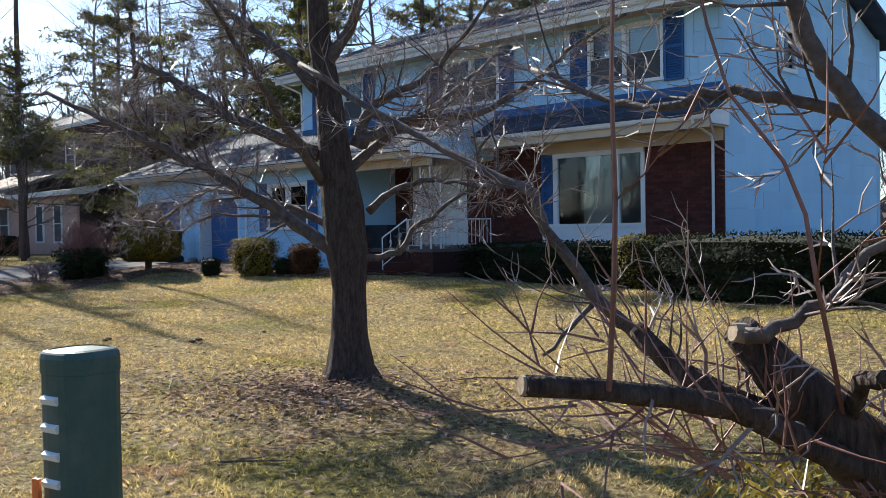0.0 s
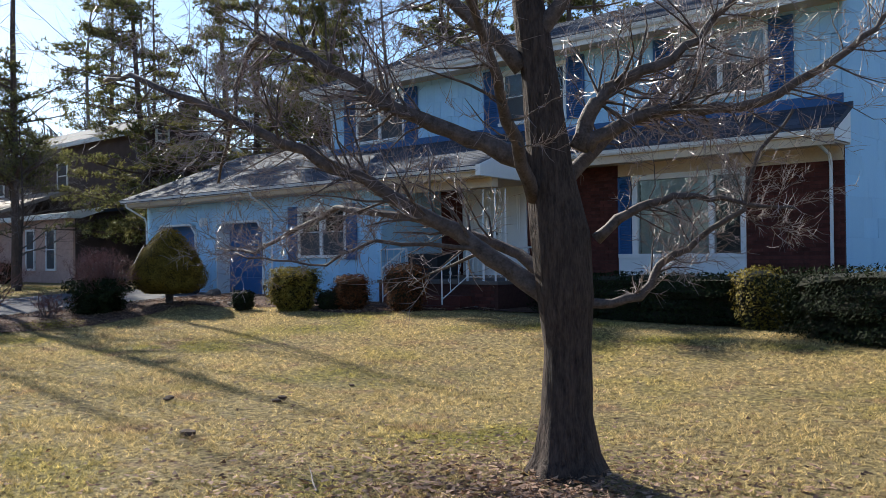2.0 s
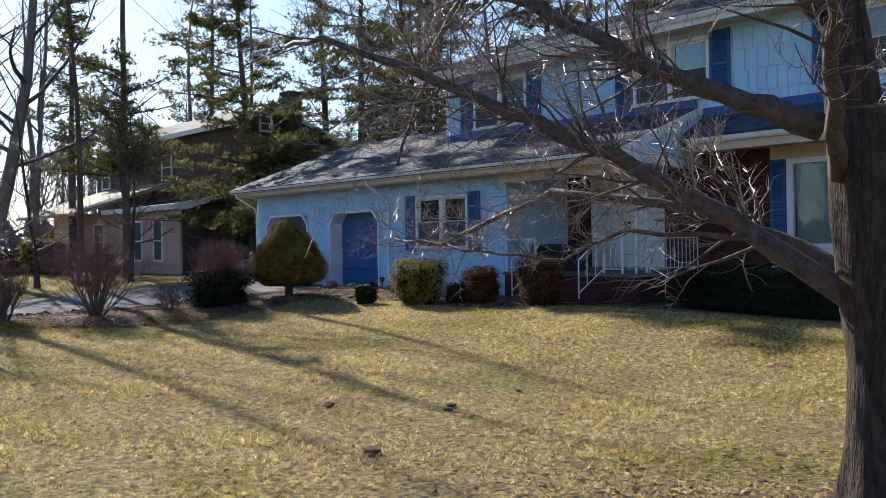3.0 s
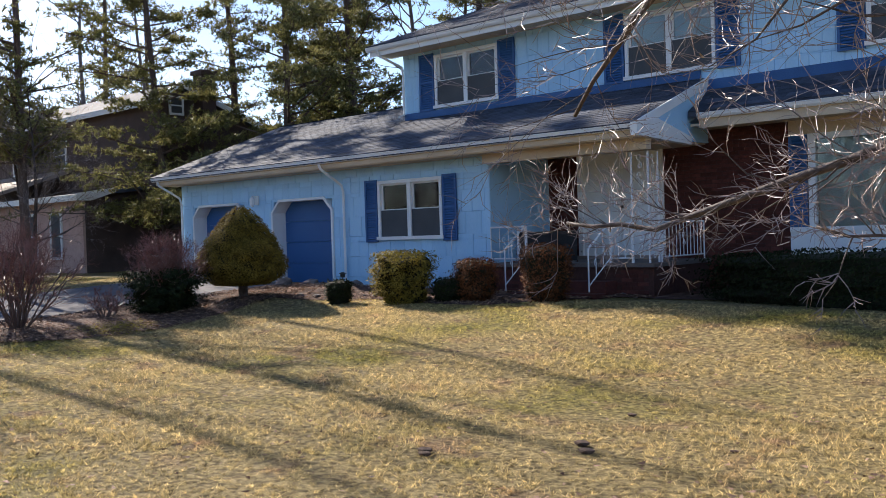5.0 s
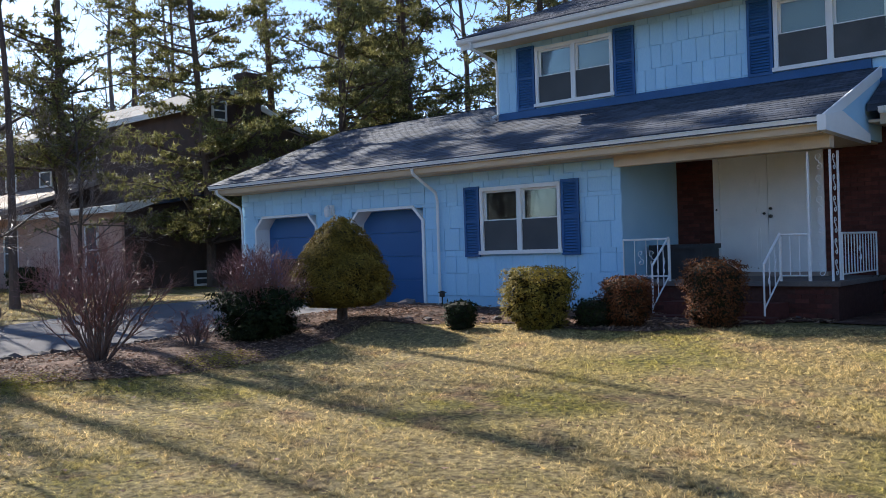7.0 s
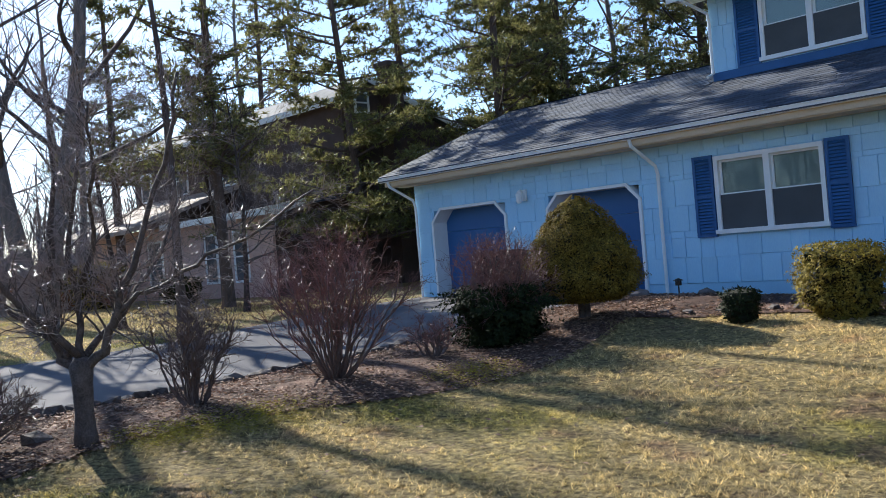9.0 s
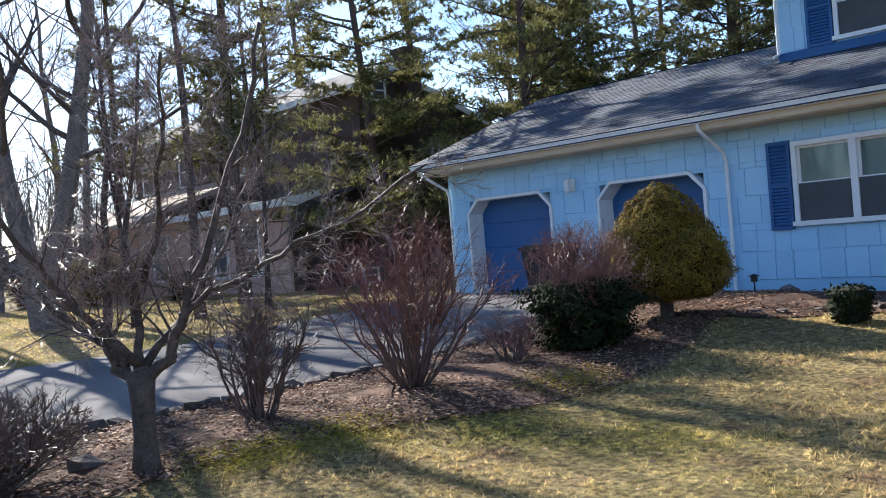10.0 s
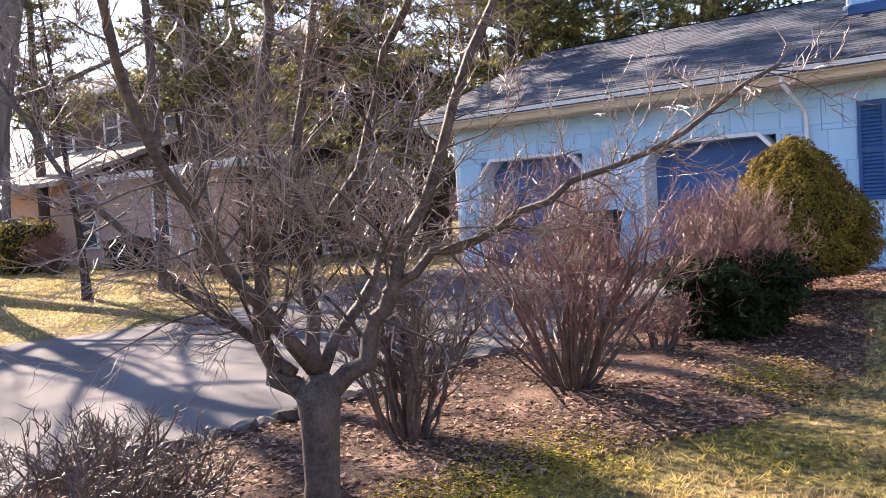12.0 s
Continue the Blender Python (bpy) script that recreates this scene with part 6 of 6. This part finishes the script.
def free_runs(x0, x1, z0, z1, holes):
    runs = [(x0, x1)]
    for a, b, c, d in holes:
        if c < z1 - 0.02 and d > z0 + 0.02:
            out = []
            for p, q in runs:
                if b <= p or a >= q:
                    out.append((p, q))
                else:
                    out += [(p, a)] if a > p else []
                    out += [(b, q)] if b < q else []
            runs = out
    return runs


shake = piece_mesh("wall_shingle", SIDING)


def shake_wall(parent, x0, x1, z0, z1, y, holes, course, widths, seed, swap=False):
    """Courses of painted wall shingles, each a piece of its own, cut round the openings."""
    rnd = random.Random(seed)
    z, joined = z0, Shape()
    while z < z1 - 0.01:
        top = min(z + course, z1)
        cuts = sorted({z, top, *[h[2] for h in holes if z < h[2] < top], *[h[3] for h in holes if z < h[3] < top]})
        edges = []
        x = x0
        while x < x1:
            w = rnd.uniform(*widths)
            edges.append((x, min(x + w, x1), rnd.uniform(-0.018, 0.012), rnd.uniform(0.012, 0.02)))
            x += w
        for c, d in zip(cuts[:-1], cuts[1:]):
            for p, q in free_runs(x0, x1, c, d, holes):
                for a, b, dz, th in edges:
                    a, b = max(a, p), min(b, q)
                    if b - a < 0.03:
                        continue
                    lo = c + (dz if c == z and c > z0 else 0)
                    if swap:
                        joined.box(-y, -y + th, a, b - 0.006, lo, d)
                        continue
                    ob = new("wall_shingle", shake)
                    ob.parent = parent
                    ob.location, ob.scale = (a, y, lo), (b - a - 0.006, th, d - lo)
        z = top
    if swap:
        tagged(joined.make("wall_shingles", SIDING_MIX, house), kind="stuff")


door_holes = [(a - 0.055, b + 0.055, 0.3, 2.44) for a, b in GAR]
shake_wall(front_wall, -28.35, -18.0, 0.64, 2.96, FY + 0.02, door_holes + [(-21.0, -19.16, 1.4, 2.68)], 0.43, (0.24, 0.48), 1)
shake_wall(upper_wall, -22.04, -8.6, 4.33, 5.7, UY + 0.02, [(u[0] - 0.02, u[1] + 0.02, u[2], u[3] + 0.02) for u in UPS], 0.42, (0.17, 0.3), 2)
shake_wall(upper_wall, -14.62, -8.6, 4.14, 4.328, UY + 0.02, [], 0.42, (0.17, 0.3), 12)
shake_wall(house, UY, BACK, 0.6, 6.0, 8.62, [side_hole], 0.36, (0.7, 1.4), 3, True)
brick_piece = piece_mesh("brick", BRICK, 0.03)
joined = Shape()
rb = random.Random(7)
count = 0
zc, row = 0.3, 0
while zc < 3.2:
    for a0, b0 in ((-15.4, -13.05), (-10.35, -8.6), (-18.0, -17.29), (-13.05, -10.35)):
        x = a0 - (0.105 if row % 2 else 0)
        while x < b0:
            p, q = max(x, a0), min(x + 0.2, b0)
            x += 0.21
            if q - p < 0.03 or (a0 == -13.05 and zc > 0.88):
                continue
            th = rb.uniform(0.009, 0.014)
            if a0 == -15.4 and zc > 1.0 and count < 300:
                ob = new("brick", brick_piece)
                ob.parent = brick_wall
                ob.location, ob.scale = (p, UY - 0.02, zc), (q - p, th, 0.058)
                count += 1
            else:
                joined.box(p, q, UY - 0.02 - th, UY - 0.02, zc, zc + 0.058)
    zc += 0.068
    row += 1
tagged(joined.make("brickwork", BRICK_FILL, house), kind="stuff")
pb = Shape()
zc, row = 0.14, 0
while zc < 0.8:
    for k in range(18):
        x = -17.99 + k * 0.21 - (0.1 if row % 2 else 0)
        if -18.0 < x and x + 0.2 < -14.56 and not (-17.1 < x + 0.1 < -15.2):
            pb.box(x, x + 0.2, 14.308, 14.32, zc, zc + 0.058)
    zc += 0.068
    row += 1
tagged(pb.make("porch_brickwork", BRICK_FILL, house), kind="stuff")


# ---- each thing's origin at its own foot ----
def to_foot(root):
    pts = [o.matrix_world @ Vector(c) for o in root.children_recursive if o.type == "MESH" for c in o.bound_box]
    c = Vector((sum(q.x for q in pts) / len(pts), sum(q.y for q in pts) / len(pts), min(q.z for q in pts)))
    root.location = c
    for o in root.children:
        o.location = o.location - c


bpy.context.view_layer.update()
for root in [o for o in scene.objects if o.type == "EMPTY" and not o.parent and o.location.length < 1e-6 and o.children]:
    to_foot(root)
